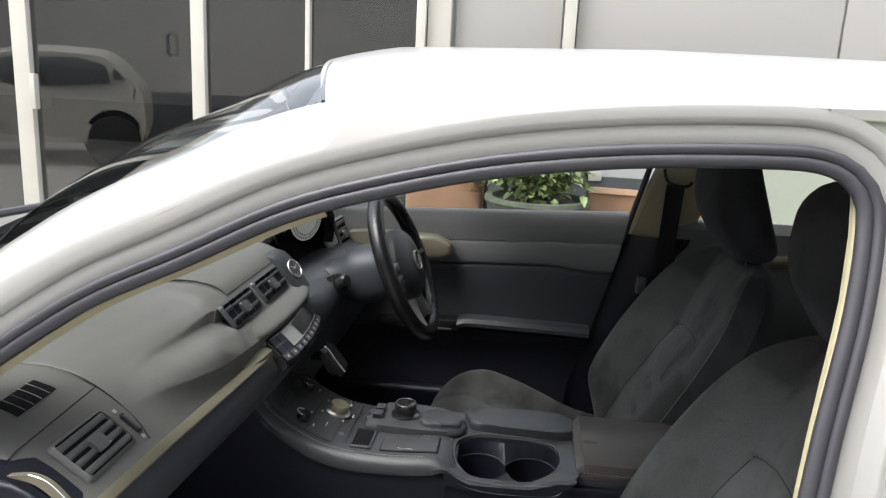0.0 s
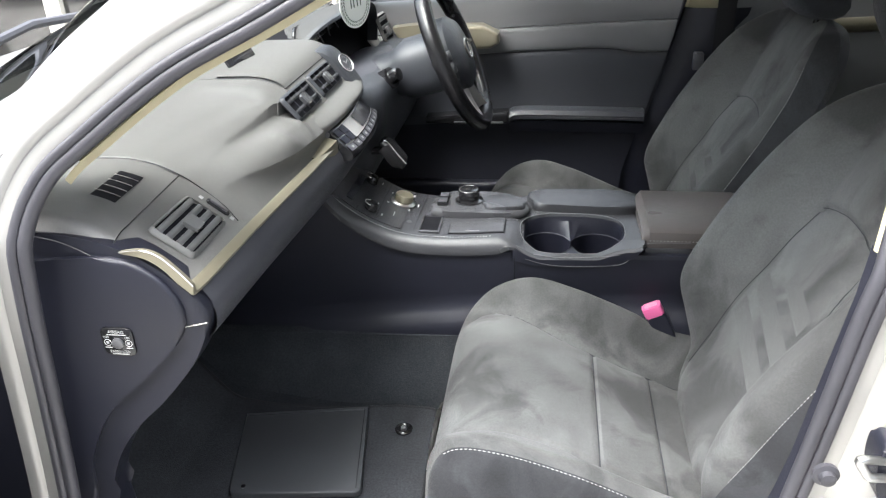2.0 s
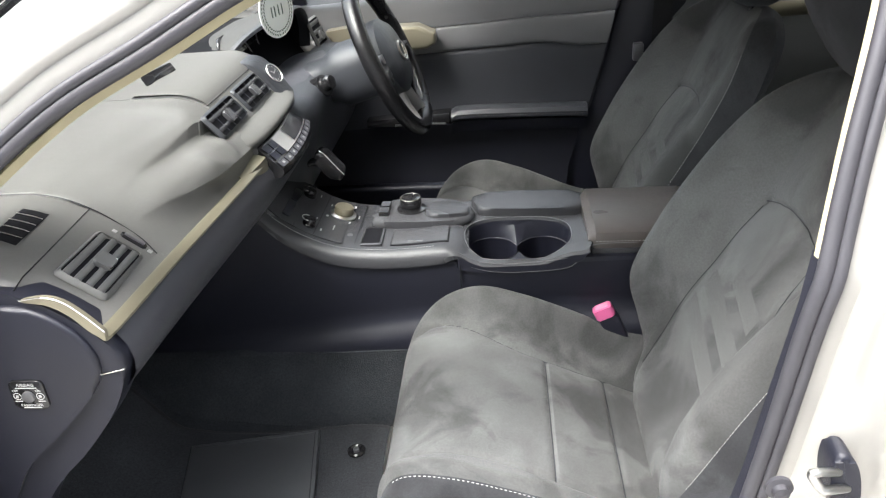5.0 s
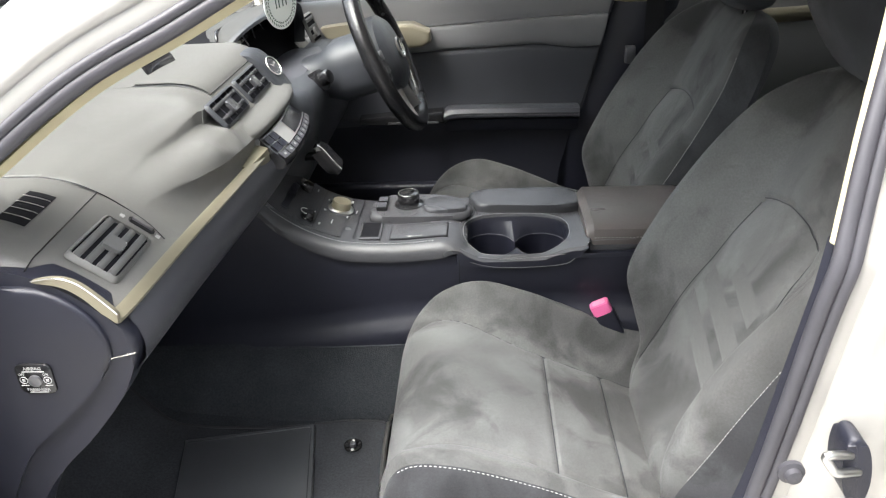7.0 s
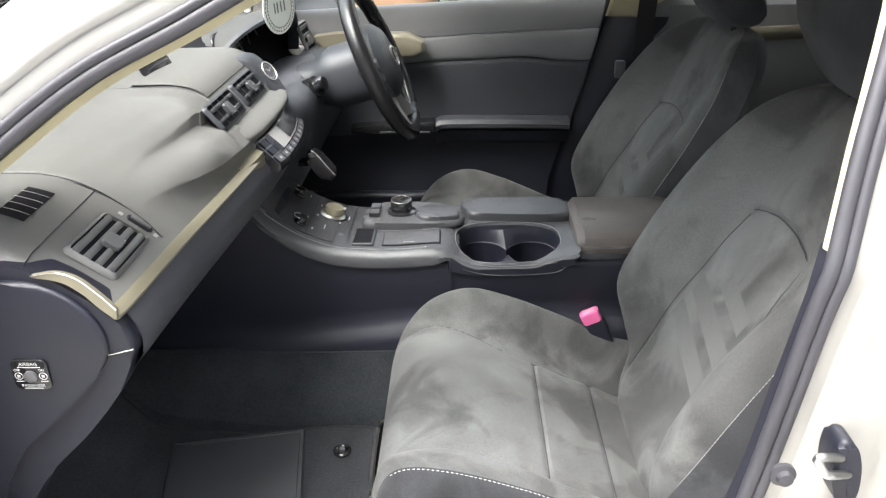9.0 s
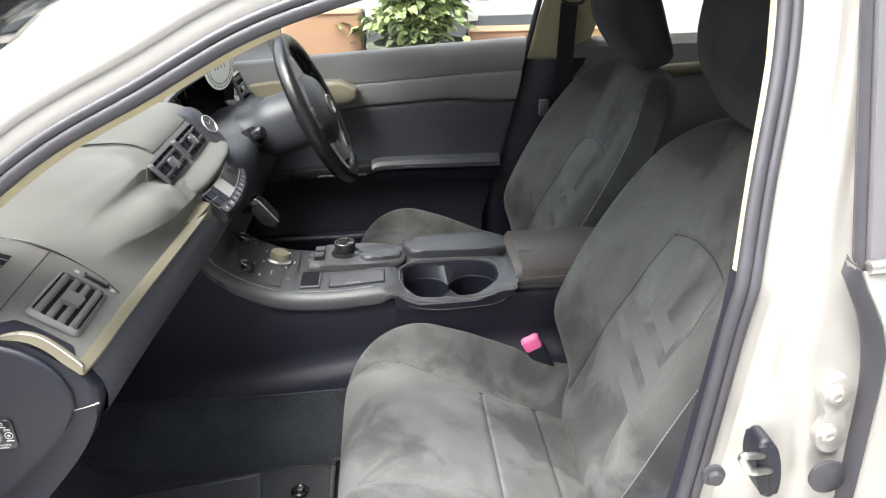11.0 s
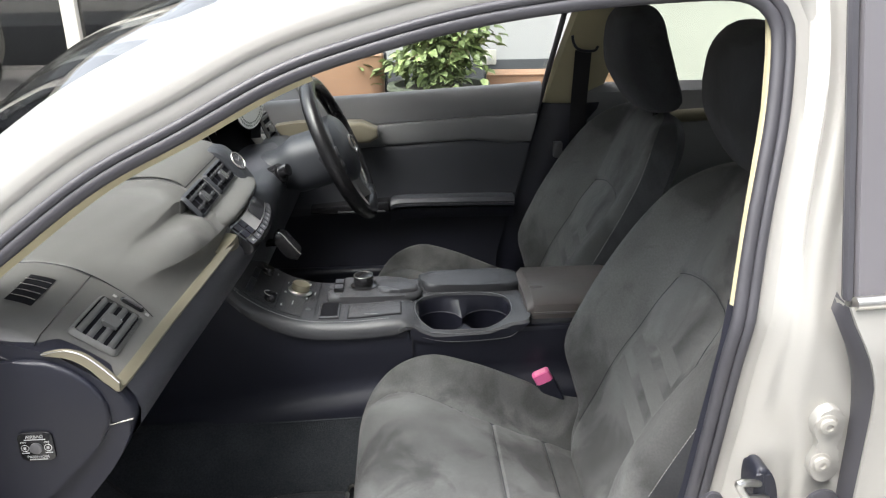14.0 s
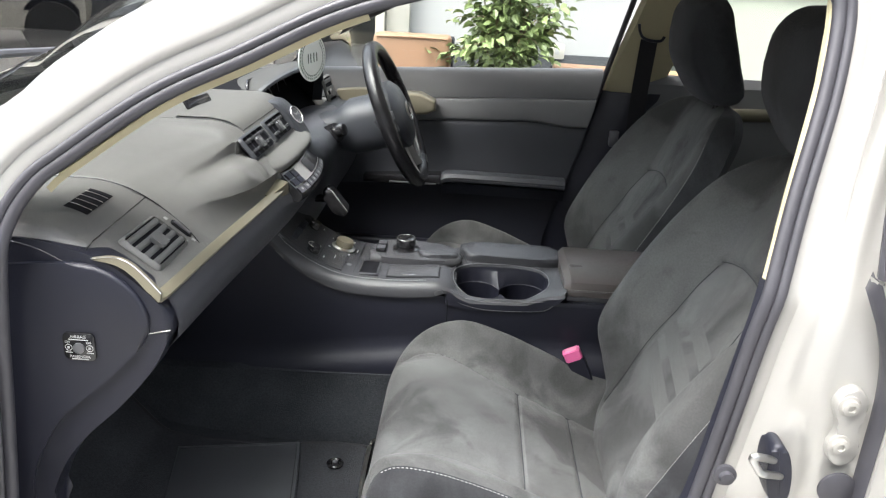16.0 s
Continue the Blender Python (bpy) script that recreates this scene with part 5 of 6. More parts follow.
for x, y, word in ((0.792, -0.058, "volume_knob"), (0.770, 0.055, "tune_knob")):
    knob = part(word, turned(KNOB, 24, m=on_face(x, y)), GLOSS_BLACK, console)
    part("ring", hoop(0.0104, 0.0009, on_face(x, y, 0.0185)), SATIN_CHROME, knob)
# strip laid on the face, black for the shade inside the slot
part("disc_slot", merge(None, box(-0.008, 0.006, -0.075, 0.060, 0, 0.002, 0.0006), on_face(0.722, 0.0)), VOID, console)
for xj, a, b in ((0.884, -0.086, 0.092), (0.806, -0.086, 0.092), (0.770, -0.086, -0.075)):
    part("joint", merge(None, box(-0.0007, 0.0007, a, b, 0, 0.0006, 0), on_face(xj, 0.0)), VOID, ctrl, smooth=False)
for x, y0, y1 in ((0.752, -0.07, -0.005), (0.752, 0.0, 0.05)):
    part("key", merge(None, box(-0.007, 0.007, y0, y1, 0, 0.003, 0.001), on_face(x, 0.0)), PLASTIC, console)
for x, y, a, b in ((0.815, -0.06, 0.003, 0.006), (0.835, -0.035, 0.002, 0.012), (0.815, 0.005, 0.004, 0.004), (0.860, 0.0, 0.003, 0.006), (0.875, 0.03, 0.002, 0.009), (0.815, 0.055, 0.002, 0.005), (0.79, 0.075, 0.002, 0.006), (0.86, 0.075, 0.004, 0.007), (0.80, -0.02, 0.002, 0.004)):
    part("mark", merge(None, box(-a * 0.6, a * 0.6, -b * 0.8, b * 0.8, 0, 0.0004, 0), on_face(x, y)), INK, ctrl, smooth=False)
# selector lever
lever = part("gear_selector", tube(spline(((0.735, 0.105, 0.735), (0.765, 0.105, 0.750), (0.80, 0.10, 0.752)), 10), 0.009, 10), GLOSS_BLACK, console, "short gear selector with leather knob")
part("knob", slab([tuple(p) for p in spline([(0.787, 0.777), (0.796, 0.781), (0.806, 0.776), (0.825, 0.752), (0.842, 0.730), (0.838, 0.722), (0.822, 0.720), (0.803, 0.738), (0.788, 0.764), (0.787, 0.777)], 40)[:-1]], "y", 0.072, 0.122, 0.010, 4), WHEEL_HIDE, lever)
part("edge_line", tube(spline([(0.797, 0.084, 0.7815), (0.808, 0.080, 0.7755), (0.827, 0.078, 0.7515), (0.843, 0.080, 0.730)], 16), 0.0018, 8), SATIN_CHROME, lever)
# pocket with a black slab for its inner shade, lidded tray, rotary controller island
bm = bmesh.new()
lip_out, lip_in = rounded(0.893, 0.936, -0.088, -0.010, 0.005), rounded(0.897, 0.932, -0.084, -0.014, 0.003)
loft([[(x, y, 0.644) for x, y in lip_out], [(x, y, 0.6500) for x, y in lip_out], [(x, y, 0.6515) for x, y in lip_in], [(x, y, 0.645) for x, y in lip_in]], close_u=True, bm=bm)
part("pocket_lip", bm, LEATHER, console)
part("pocket", slab(rounded(0.897, 0.932, -0.084, -0.014, 0.003), "z", 0.6455, 0.6490, 0.0008), VOID, console, "small coin pocket, flat and black for its shaded depth")


def deck_z(x):
    return float(np.interp(x, ct[:, 0], ct[:, 1]))


def deck_lid(grow, lift):
    """A low lid that follows the deck of the console."""
    x0, x1, y0, y1 = 0.954 - grow, 1.066 + grow, -0.086 - grow, -0.024 + grow
    xs = np.linspace(x0 + 0.002, x1 - 0.002, 12)
    rows = [[(x, y0, deck_z(x) - 0.002) for x in xs], [(x, y0 + 0.0008, deck_z(x) + lift - 0.0006) for x in xs], [(x, y0 + 0.003, deck_z(x) + lift) for x in xs],
            [(x, y1 - 0.003, deck_z(x) + lift) for x in xs], [(x, y1 - 0.0008, deck_z(x) + lift - 0.0006) for x in xs], [(x, y1, deck_z(x) - 0.002) for x in xs]]
    return loft([[(x0, p[0][1], p[0][2] - 0.002)] + p + [(x1, p[-1][1], p[-1][2] - 0.002)] for p in rows])


tray = part("tray_lid", deck_lid(0.0, 0.0042), CHARCOAL, console, "flat tray lid")
part("joint", deck_lid(0.0016, 0.0024), VOID, tray)
part("pull", box(0.988, 1.028, -0.0805, -0.0788, deck_z(1.0) + 0.003, deck_z(1.0) + 0.0056, 0.0005), CHROME, tray)
isl = [(0.903, 0.035), (0.913, -0.006), (1.0, -0.014), (1.075, -0.012), (1.108, 0.008), (1.11, 0.05), (1.05, 0.095), (0.93, 0.095)]
island = part("controller_island", slab([tuple(p) for p in spline(isl + [isl[0]], 44)[:-1]], "z", 0.640, 0.661, 0.012, 5), CHARCOAL, console, "raised palm rest round the controller")
part("palm_rest", slab([tuple(p) for p in spline([(1.012, 0.03), (1.03, 0.002), (1.09, 0.004), (1.104, 0.025), (1.08, 0.065), (1.03, 0.07), (1.012, 0.03)], 30)[:-1]], "z", 0.652, 0.669, 0.008, 4), LEATHER, island)
ctl = part("controller", turned([(0, 0), (0.030, 0), (0.030, 0.004), (0.021, 0.006), (0.0225, 0.012), (0.0225, 0.024), (0.0205, 0.0275), (0.018, 0.0285), (0, 0.0275)], 32, m=pose(0.983, 0.048, 0.660)), GLOSS_BLACK, island, "rotary controller knob with a chrome ring")
part("ring", hoop(0.0208, 0.0010, pose(0.983, 0.048, 0.6875)), SATIN_CHROME, ctl)
for y in (0.028, 0.058):
    part("key", box(0.918, 0.940, y - 0.012, y + 0.012, 0.657, 0.670, 0.003), GLOSS_BLACK, island)
    part("key_edge", box(0.920, 0.938, y - 0.011, y + 0.011, 0.6695, 0.671, 0.0005), PLASTIC_GREY, island)


# cup holders sunk in a raised surround
def cup_plate():
    bm = bmesh.new()
    rim = spline([(1.080, -0.085), (1.081, -0.112), (1.092, -0.1185), (1.13, -0.1195), (1.20, -0.1195), (1.29, -0.1165), (1.338, -0.108), (1.338, 0.115), (1.080, 0.115), (1.080, -0.085)], 61)[:-1]
    hole = [(1.2 + 0.104 * math.copysign(abs(math.cos(a)) ** 0.7, math.cos(a)), -0.040 + 0.068 * math.copysign(abs(math.sin(a)) ** 0.75, math.sin(a))) for a in np.linspace(-2.6, 2 * math.pi - 2.6, 61)[:-1]]

    def top(x, y):
        near = float(np.interp(x, (1.085, 1.13, 1.25, 1.29, 1.34), (0.640, 0.617, 0.619, 0.634, 0.648)))
        return near + (0.643 - near) * smoothstep(-0.115, 0.03, y)
    skirt = loft([[(x, y, float(np.interp(x, (1.085, 1.13, 1.28, 1.31, 1.338), (0.606, 0.597, 0.602, 0.618, 0.645)))) for x, y in rim], [(x, y, top(x, y) - 0.006) for x, y in rim]], close_u=True)
    loft([[(x, y, top(x, y) - 0.006) for x, y in rim], [(x * 0.985 + 1.21 * 0.015, y * 0.965, top(x, y)) for x, y in rim],
          [(x, y, top(x, y) + 0.002) for x, y in hole], [(1.2 + (x - 1.2) * 0.985, -0.040 + (y + 0.040) * 0.97, top(x, y) - 0.004) for x, y in hole]], close_u=True, bm=bm)
    eight = []
    for x, y in hole:
        a = math.atan2(y + 0.036, x - 1.2)
        reach = max(0.006, 0.1015 * abs(math.cos(a)) ** 0.9)
        eight.append((1.2 + reach * math.cos(a), -0.036 + 0.98 * reach * math.sin(a)))
    well = loft([[(1.2 + (x - 1.2) * 0.985, -0.040 + (y + 0.040) * 0.97, top(x, y) - 0.004) for x, y in hole], [(1.2 + (x - 1.2) * 0.97, -0.040 + (y + 0.040) * 0.95, top(x, y) - 0.014) for x, y in hole],
                 [(x, y, 0.604) for x, y in eight], [(x, y, 0.600) for x, y in eight], [(1.2 + (x - 1.2) * 0.97, y * 0.97, 0.50) for x, y in eight]], close_u=True)
    lip = tube([(x, y, 0.605) for x, y in eight], 0.0011, 6, closed=True)
    edge = tube([(x, y, top(x, y) + 0.0020) for x, y in hole], 0.0009, 6, closed=True)
    return bm, skirt, well, edge, lip


plate, skirt, well, edge, lip = cup_plate()
cup = part("cup_holder", plate, CHARCOAL, console, "twin cup holders in a charcoal surround")
# side of the same surround, in a darker material for the shade on it
part("skirt", skirt, TUNNEL, cup)
part("well", well, PLASTIC, cup, "black twin cup wells")
part("cup_ring", lip, PLASTIC_GREY, cup)
# thin bright tubes laid along the edges as their glossy highlights
part("edge_line", edge, SILVER_GREY, cup)
part("edge_line", tube(spline([(1.125, -0.1165, 0.621), (1.183, -0.1195, 0.617), (1.285, -0.117, 0.624), (1.30, -0.115, 0.632)], 30), 0.0007, 6), SILVER_GREY, cup)
part("edge_line", tube(spline([(1.100, -0.1185, 0.615), (1.14, -0.1195, 0.603), (1.19, -0.1205, 0.599), (1.285, -0.119, 0.604), (1.312, -0.116, 0.620), (1.336, -0.112, 0.648), (1.42, -0.111, 0.652)], 40), 0.0007, 6), SILVER_GREY, cup)
part("well_floor", slab(rounded(1.11, 1.30, -0.10, 0.03, 0.03), "z", 0.498, 0.505, 0.001), SCREEN, cup)
part("sliding_lid", slab([tuple(p) for p in spline([(1.12, 0.048), (1.15, 0.035), (1.325, 0.035), (1.325, 0.115), (1.12, 0.115), (1.12, 0.048)], 40)[:-1]], "z", 0.636, 0.662, 0.008, 3), LEATHER, console, "black leather sliding cover")
# armrest box
rings = []
for x in np.r_[1.332, 1.336, 1.345, np.linspace(1.36, 1.62, 8), 1.635, 1.64]:
    e = 0.010 * (smoothstep(1.345, 1.332, x) + smoothstep(1.62, 1.64, x))
    rings.append([(x, -0.096 + e, 0.632), (x, -0.100 + e, 0.648), (x, -0.094 + e, 0.664 - e), (x, -0.080 + e, 0.671 - e), (x, 0.0, 0.674 - e), (x, 0.10 - e, 0.671 - e), (x, 0.116 - e, 0.66 - e), (x, 0.118 - e, 0.632)])
arm = part("armrest", loft(rings, caps=True), ARM_HIDE, console, "brown-black leather armrest lid with pale stitching")
part("armrest_band", box(1.338, 1.64, -0.097, 0.115, 0.617, 0.634, 0.004), LEATHER, console)
stitches([(1.345, -0.1012, 0.650), (1.45, -0.1012, 0.650), (1.62, -0.1012, 0.650)], arm, length=0.0045, gap=0.002, radius=0.0005)
part("box_body", box(1.30, 1.64, -0.108, 0.12, 0.30, 0.622, 0.006), PLASTIC, console)
part("joint", box(1.0875, 1.0895, -0.1185, -0.11, 0.42, 0.615, 0), SCREEN, console)

# ---------------------------------------------------------------- footwell
part("tunnel_carpet", loft([[(x, y, z + 0.03 * (x - 0.95)) for x in np.linspace(0.28, 1.02, 8)] for y, z in ((-0.126, 0.445), (-0.1415, 0.438), (-0.147, 0.408), (-0.158, 0.39), (-0.195, 0.32), (-0.21, 0.29))]), CARPET, console, "black carpet on the tunnel side")
carpet = tagged(part("floor", loft([[(x, y, z) for x, z in ((0.20, 0.62), (0.35, 0.42), (0.42, 0.362), (0.50, 0.315), (0.70, 0.300), (1.05, 0.298), (1.5, 0.298), (2.4, 0.30))] for y in (-0.70, -0.40, -0.12)]), CARPET, None, smooth=True), "black carpet in the passenger footwell", "carpet", kind="structure")
tagged(part("floor", loft([[(x, y, z) for x, z in ((0.20, 0.62), (0.35, 0.42), (0.50, 0.315), (0.70, 0.300), (1.5, 0.298), (2.4, 0.30))] for y in (0.10, 0.40, 0.74)]), CARPET, None), "black carpet in the driver's footwell", "carpet", kind="structure")
mat = thing("floor_mat", "charcoal carpet mat with a bound edge in the footwell", "floor mat")
FLOOR_X, FLOOR_Z = (0.20, 0.35, 0.42, 0.50, 0.70, 1.05, 1.5), (0.62, 0.42, 0.362, 0.315, 0.300, 0.298, 0.298)


def mat_row(x, lift):
    """One line across the mat, from its inner edge to the sill, lying on the carpet."""
    far = float(np.interp(x, (0.30, 0.36, 0.42, 0.47, 0.53, 0.60, 0.75, 0.86, 0.93, 0.945), (-0.17, -0.175, -0.188, -0.212, -0.238, -0.243, -0.232, -0.214, -0.216, -0.232)))
    return [(x, y, float(np.interp(x, FLOOR_X, FLOOR_Z)) + lift) for y in np.linspace(far, -0.625, 16)]


mat_x = np.linspace(0.30, 0.945, 60)
part("carpet", loft([mat_row(x, 0.010) for x in mat_x]), MAT_CLOTH, mat)
rim_line = [mat_row(x, 0.006)[0] for x in mat_x] + mat_row(0.945, 0.006)[1:]
part("binding", tube(spline(rim_line, 120), 0.0055, 8), BELT, mat, "black bound edge")
part("eyelet", turned([(0.006, 0), (0.017, 0), (0.0175, 0.004), (0.013, 0.006), (0.007, 0.003), (0.006, 0)], 28, m=pose(0.882, -0.291, 0.311)), GLOSS_BLACK, mat, "black mat fixing eyelet")
part("clip", turned([(0, 0), (0.0055, 0), (0.0055, 0.008), (0, 0.009)], 16, m=pose(0.882, -0.291, 0.311)), SILVER_GREY, mat)

wallet = thing("document_wallet", "black leather document wallet lying on the mat", "document wallet")
WL = [(0.560, -0.290), (0.802, -0.245), (0.838, -0.472), (0.830, -0.480), (0.612, -0.505), (0.604, -0.497)]
part("cover", slab(WL, "z", 0.314, 0.328, 0.003, 3), WALLET_HIDE, wallet)
part("press_stud", turned([(0, 0), (0.0045, 0), (0.004, 0.002), (0, 0.0025)], 16, m=pose(0.628, -0.488, 0.328)), CHROME, wallet)
part("ridge", tube([(0.568, -0.298, 0.3275), (0.796, -0.255, 0.3275), (0.829, -0.470, 0.3275)], 0.0012, 6), LEATHER, wallet)

# ---------------------------------------------------------------- steering wheel and column
wheel_thing = thing("steering_wheel", "black leather steering wheel with silver spokes", "steering wheel", (0.925, 0.335, 0.912))
WM = Matrix.Rotation(radians(-1), 4, "Z") @ Matrix.Rotation(radians(67), 4, "Y")
rim_pts = [WM @ Vector((0.172 * math.cos(a), 0.172 * math.sin(a), 0)) for a in np.linspace(0, 2 * math.pi, 64, endpoint=False)]
rim = part("rim", tube(rim_pts, 0.0185, 16, closed=True), WHEEL_HIDE, wheel_thing)
for sgn in (-1, 1):
    sp = [WM @ Vector(p) for p in ((0.0, sgn * 0.05, -0.02), (0.0, sgn * 0.11, -0.012), (0.005, sgn * 0.17, 0.0))]
    part("spoke", tube(sp, (0.035, 0.026, 0.020), 12, flat=0.45), GLOSS_BLACK, wheel_thing)
    for k in (-0.03, 0.03):
        part("switch", merge(None, slab(rounded(-0.010, 0.010, sgn * 0.095 - 0.018, sgn * 0.095 + 0.018, 0.006), "z", 0.0, 0.010, 0.003), WM @ Matrix.Translation((k * 0.5, 0, 0))), SILVER_GREY, wheel_thing)
for v in (-0.03, 0.03):
    sp = [WM @ Vector(p) for p in ((0.05, v, -0.02), (0.11, v * 1.4, -0.012), (0.17, v * 1.8, 0.0))]
    part("spoke", tube(sp, (0.020, 0.016, 0.015), 12, flat=0.5), PANEL_SILVER, wheel_thing, "silver lower spoke")
hub = part("airbag_pad", merge(None, turned([(0, -0.03), (0.072, -0.03), (0.088, -0.012), (0.086, 0.008), (0.070, 0.022), (0.04, 0.030), (0, 0.033)], 36), WM @ Matrix.Diagonal((1, 1.15, 1, 1))), MATTE_DARK, wheel_thing)
part("emblem", hoop(0.0215, 0.0026, WM @ Matrix.Translation((0, 0, 0.0335)) @ Matrix.Diagonal((1, 1.35, 1, 1))), SATIN_CHROME, hub)
part("emblem", merge(None, tube(spline([(-0.012, 0.010, 0.034), (0.010, 0.004, 0.034), (0.012, -0.004, 0.034), (0.008, -0.020, 0.034)], 12), 0.0022, 8), WM), SATIN_CHROME, hub)
for sgn in (-1, 1):
    for x, r in ((-0.006, 0.016), (0.030, 0.012)):
        pod = part("switch_pod", merge(None, turned([(0, 0.0), (r, 0.0), (r, 0.006), (r - 0.002, 0.009), (0, 0.0095)], 24), WM @ Matrix.Translation((x, sgn * 0.108, -0.002))), GLOSS_BLACK, wheel_thing)
        part("ring", hoop(r - 0.0008, 0.0010, WM @ Matrix.Translation((x, sgn * 0.108, 0.0065))), SILVER_GREY, pod)
for s in (0, 1):
    a = radians(160 if s else 25)
    tm = WM @ Matrix.Rotation(a, 4, "Z") @ Matrix.Translation((0.172, 0, 0))
    part("seam_ring", merge(None, turned([(0.0168, -0.0012), (0.0182, 0), (0.0168, 0.0012)], 16), tm @ Matrix.Rotation(radians(90), 4, "X")), STITCH, rim)
col = thing("steering_column", "dark column shroud with the start button", "steering column")
rings = []
for s in np.linspace(0, 1, 12):
    c = Vector((0.68 + 0.215 * s, 0.335, 0.838 + 0.060 * s))
    step = smoothstep(0.50, 0.60, s)
    w, h = 0.066 + 0.016 * step, 0.048 + 0.018 * step
    rings.append([c + Vector((-0.25 * h * math.sin(a), w * math.copysign(abs(math.cos(a)) ** 0.7, math.cos(a)), h * math.copysign(abs(math.sin(a)) ** 0.7, math.sin(a)))) for a in np.linspace(0, 2 * math.pi, 28, endpoint=False)])
part("shroud", loft(rings, close_u=True, caps=True), MATTE_DARK, col)
part("knee_panel", loft([[(x - 0.06 * smoothstep(0.135, 0.02, v), v, z) for x, z in spline(((0.70, 0.895), (0.765, 0.888), (0.792, 0.862), (0.790, 0.80), (0.765, 0.70), (0.70, 0.60)), 16)] for v in (0.02, 0.05, 0.08, 0.11, 0.14, 0.20, 0.335, 0.5, 0.68)]), MATTE_DARK, col, "dark knee panel under the column")
part("start_button", tube(((0.77, 0.243, 0.868), (0.791, 0.235, 0.880), (0.792, 0.2345, 0.8805), (0.807, 0.229, 0.889), (0.8095, 0.228, 0.890)), (0.025, 0.024, 0.0165, 0.016, 0.013), 24), GLOSS_BLACK, col)

# ---------------------------------------------------------------- driver's door seen from inside
door = thing("driver_door", "closed driver's door with black padded lining", "car door")


def belt_z(x):
    return 0.932 + 0.05 * x


def door_end(z):
    """Rear edge of the door lining, sloping forwards as it falls."""
    return float(np.interp(z, (0.34, 0.50, 0.70, 0.90, 1.0), (1.335, 1.36, 1.418, 1.468, 1.487)))


def lining(points, n, count=30):
    """A lining panel: its cross-section, by height under the belt line, drawn along the door."""
    rings = []
    for q in np.linspace(0, 1, count):
        x0 = 0.56 + 0.92 * q
        b = belt_z(x0)
        dip = 0.02 * smoothstep(1.28, 1.44, x0)
        ring = []
        for y, dz in spline(points, n):
            z = b + dz - dip * smoothstep(-0.06, -0.13, dz)
            ring.append((0.56 + (door_end(z) - 0.56) * q, y, z))
        rings.append(ring)
    return loft(rings)


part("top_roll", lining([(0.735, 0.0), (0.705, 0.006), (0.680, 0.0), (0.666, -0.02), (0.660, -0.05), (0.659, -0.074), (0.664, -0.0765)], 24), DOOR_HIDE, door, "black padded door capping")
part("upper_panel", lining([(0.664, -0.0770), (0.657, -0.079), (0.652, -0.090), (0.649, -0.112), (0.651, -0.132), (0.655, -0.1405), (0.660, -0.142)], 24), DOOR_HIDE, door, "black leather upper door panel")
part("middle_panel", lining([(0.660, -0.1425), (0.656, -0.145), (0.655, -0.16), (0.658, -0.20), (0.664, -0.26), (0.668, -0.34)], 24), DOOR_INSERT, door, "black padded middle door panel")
rest = spline([(1.036, 0.684), (1.045, 0.691), (1.10, 0.694), (1.30, 0.692), (1.405, 0.690)], 24)
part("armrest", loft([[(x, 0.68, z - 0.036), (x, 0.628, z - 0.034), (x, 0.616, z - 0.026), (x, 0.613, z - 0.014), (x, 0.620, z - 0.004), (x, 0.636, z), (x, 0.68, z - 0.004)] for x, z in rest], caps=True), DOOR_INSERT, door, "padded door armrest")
part("armrest_base", loft([[(x, 0.68, z - 0.075), (x, 0.640, z - 0.070), (x, 0.632, z - 0.055), (x, 0.628, z - 0.037)] for x, z in rest]), PLASTIC, door)
stitches([(x, 0.6145, z - 0.020) for x, z in rest[2:]], door, length=0.004, gap=0.002, radius=0.0005)
part("switch_panel", slab([(0.80, 0.668), (0.90, 0.676), (1.033, 0.684), (1.033, 0.652), (0.90, 0.648), (0.80, 0.650)], "y", 0.622, 0.68, 0.004), GLOSS_BLACK, door, "gloss black window switch panel")
part("lower_panel", loft([[(0.55 + (door_end(z) - 0.55) * q, y, z) for q in np.linspace(0, 1, 8)] for y, z in ((0.672, 0.66), (0.675, 0.60), (0.668, 0.50), (0.64, 0.44), (0.635, 0.38), (0.66, 0.34))]), PLASTIC, door, "black moulded lower door panel")
part("switch_trim", box(0.88, 1.02, 0.6185, 0.624, 0.652, 0.657, 0.001), SILVER_GREY, door, "satin grey strip beside the window switches")
part("crease", tube(((0.60, 0.672, 0.652), (0.80, 0.668, 0.655), (0.92, 0.660, 0.655)), 0.004, 8), PLASTIC_GREY, door)
part("pocket", box(0.62, 1.05, 0.62, 0.66, 0.36, 0.47, 0.015, 3), PLASTIC, door)
# champagne handle and bezel
part("bezel", slab([tuple(p) for p in spline([(0.72, 0.918), (0.80, 0.925), (0.90, 0.915), (0.90, 0.87), (0.80, 0.868), (0.74, 0.885), (0.72, 0.918)], 40)[:-1]], "y", 0.612, 0.655, 0.006, 3), TRIM_GOLD, door, "champagne handle bezel")
part("handle", slab([tuple(p) for p in ((0.855, 0.918), (0.90, 0.926), (0.965, 0.926), (1.008, 0.905), (1.010, 0.880), (0.985, 0.866), (0.90, 0.864), (0.855, 0.872))], "y", 0.585, 0.65, 0.010, 3), TRIM_GOLD, door, "champagne inner door handle")
part("handle_recess", box(0.83, 0.90, 0.59, 0.605, 0.875, 0.912, 0.006), SCREEN, door)
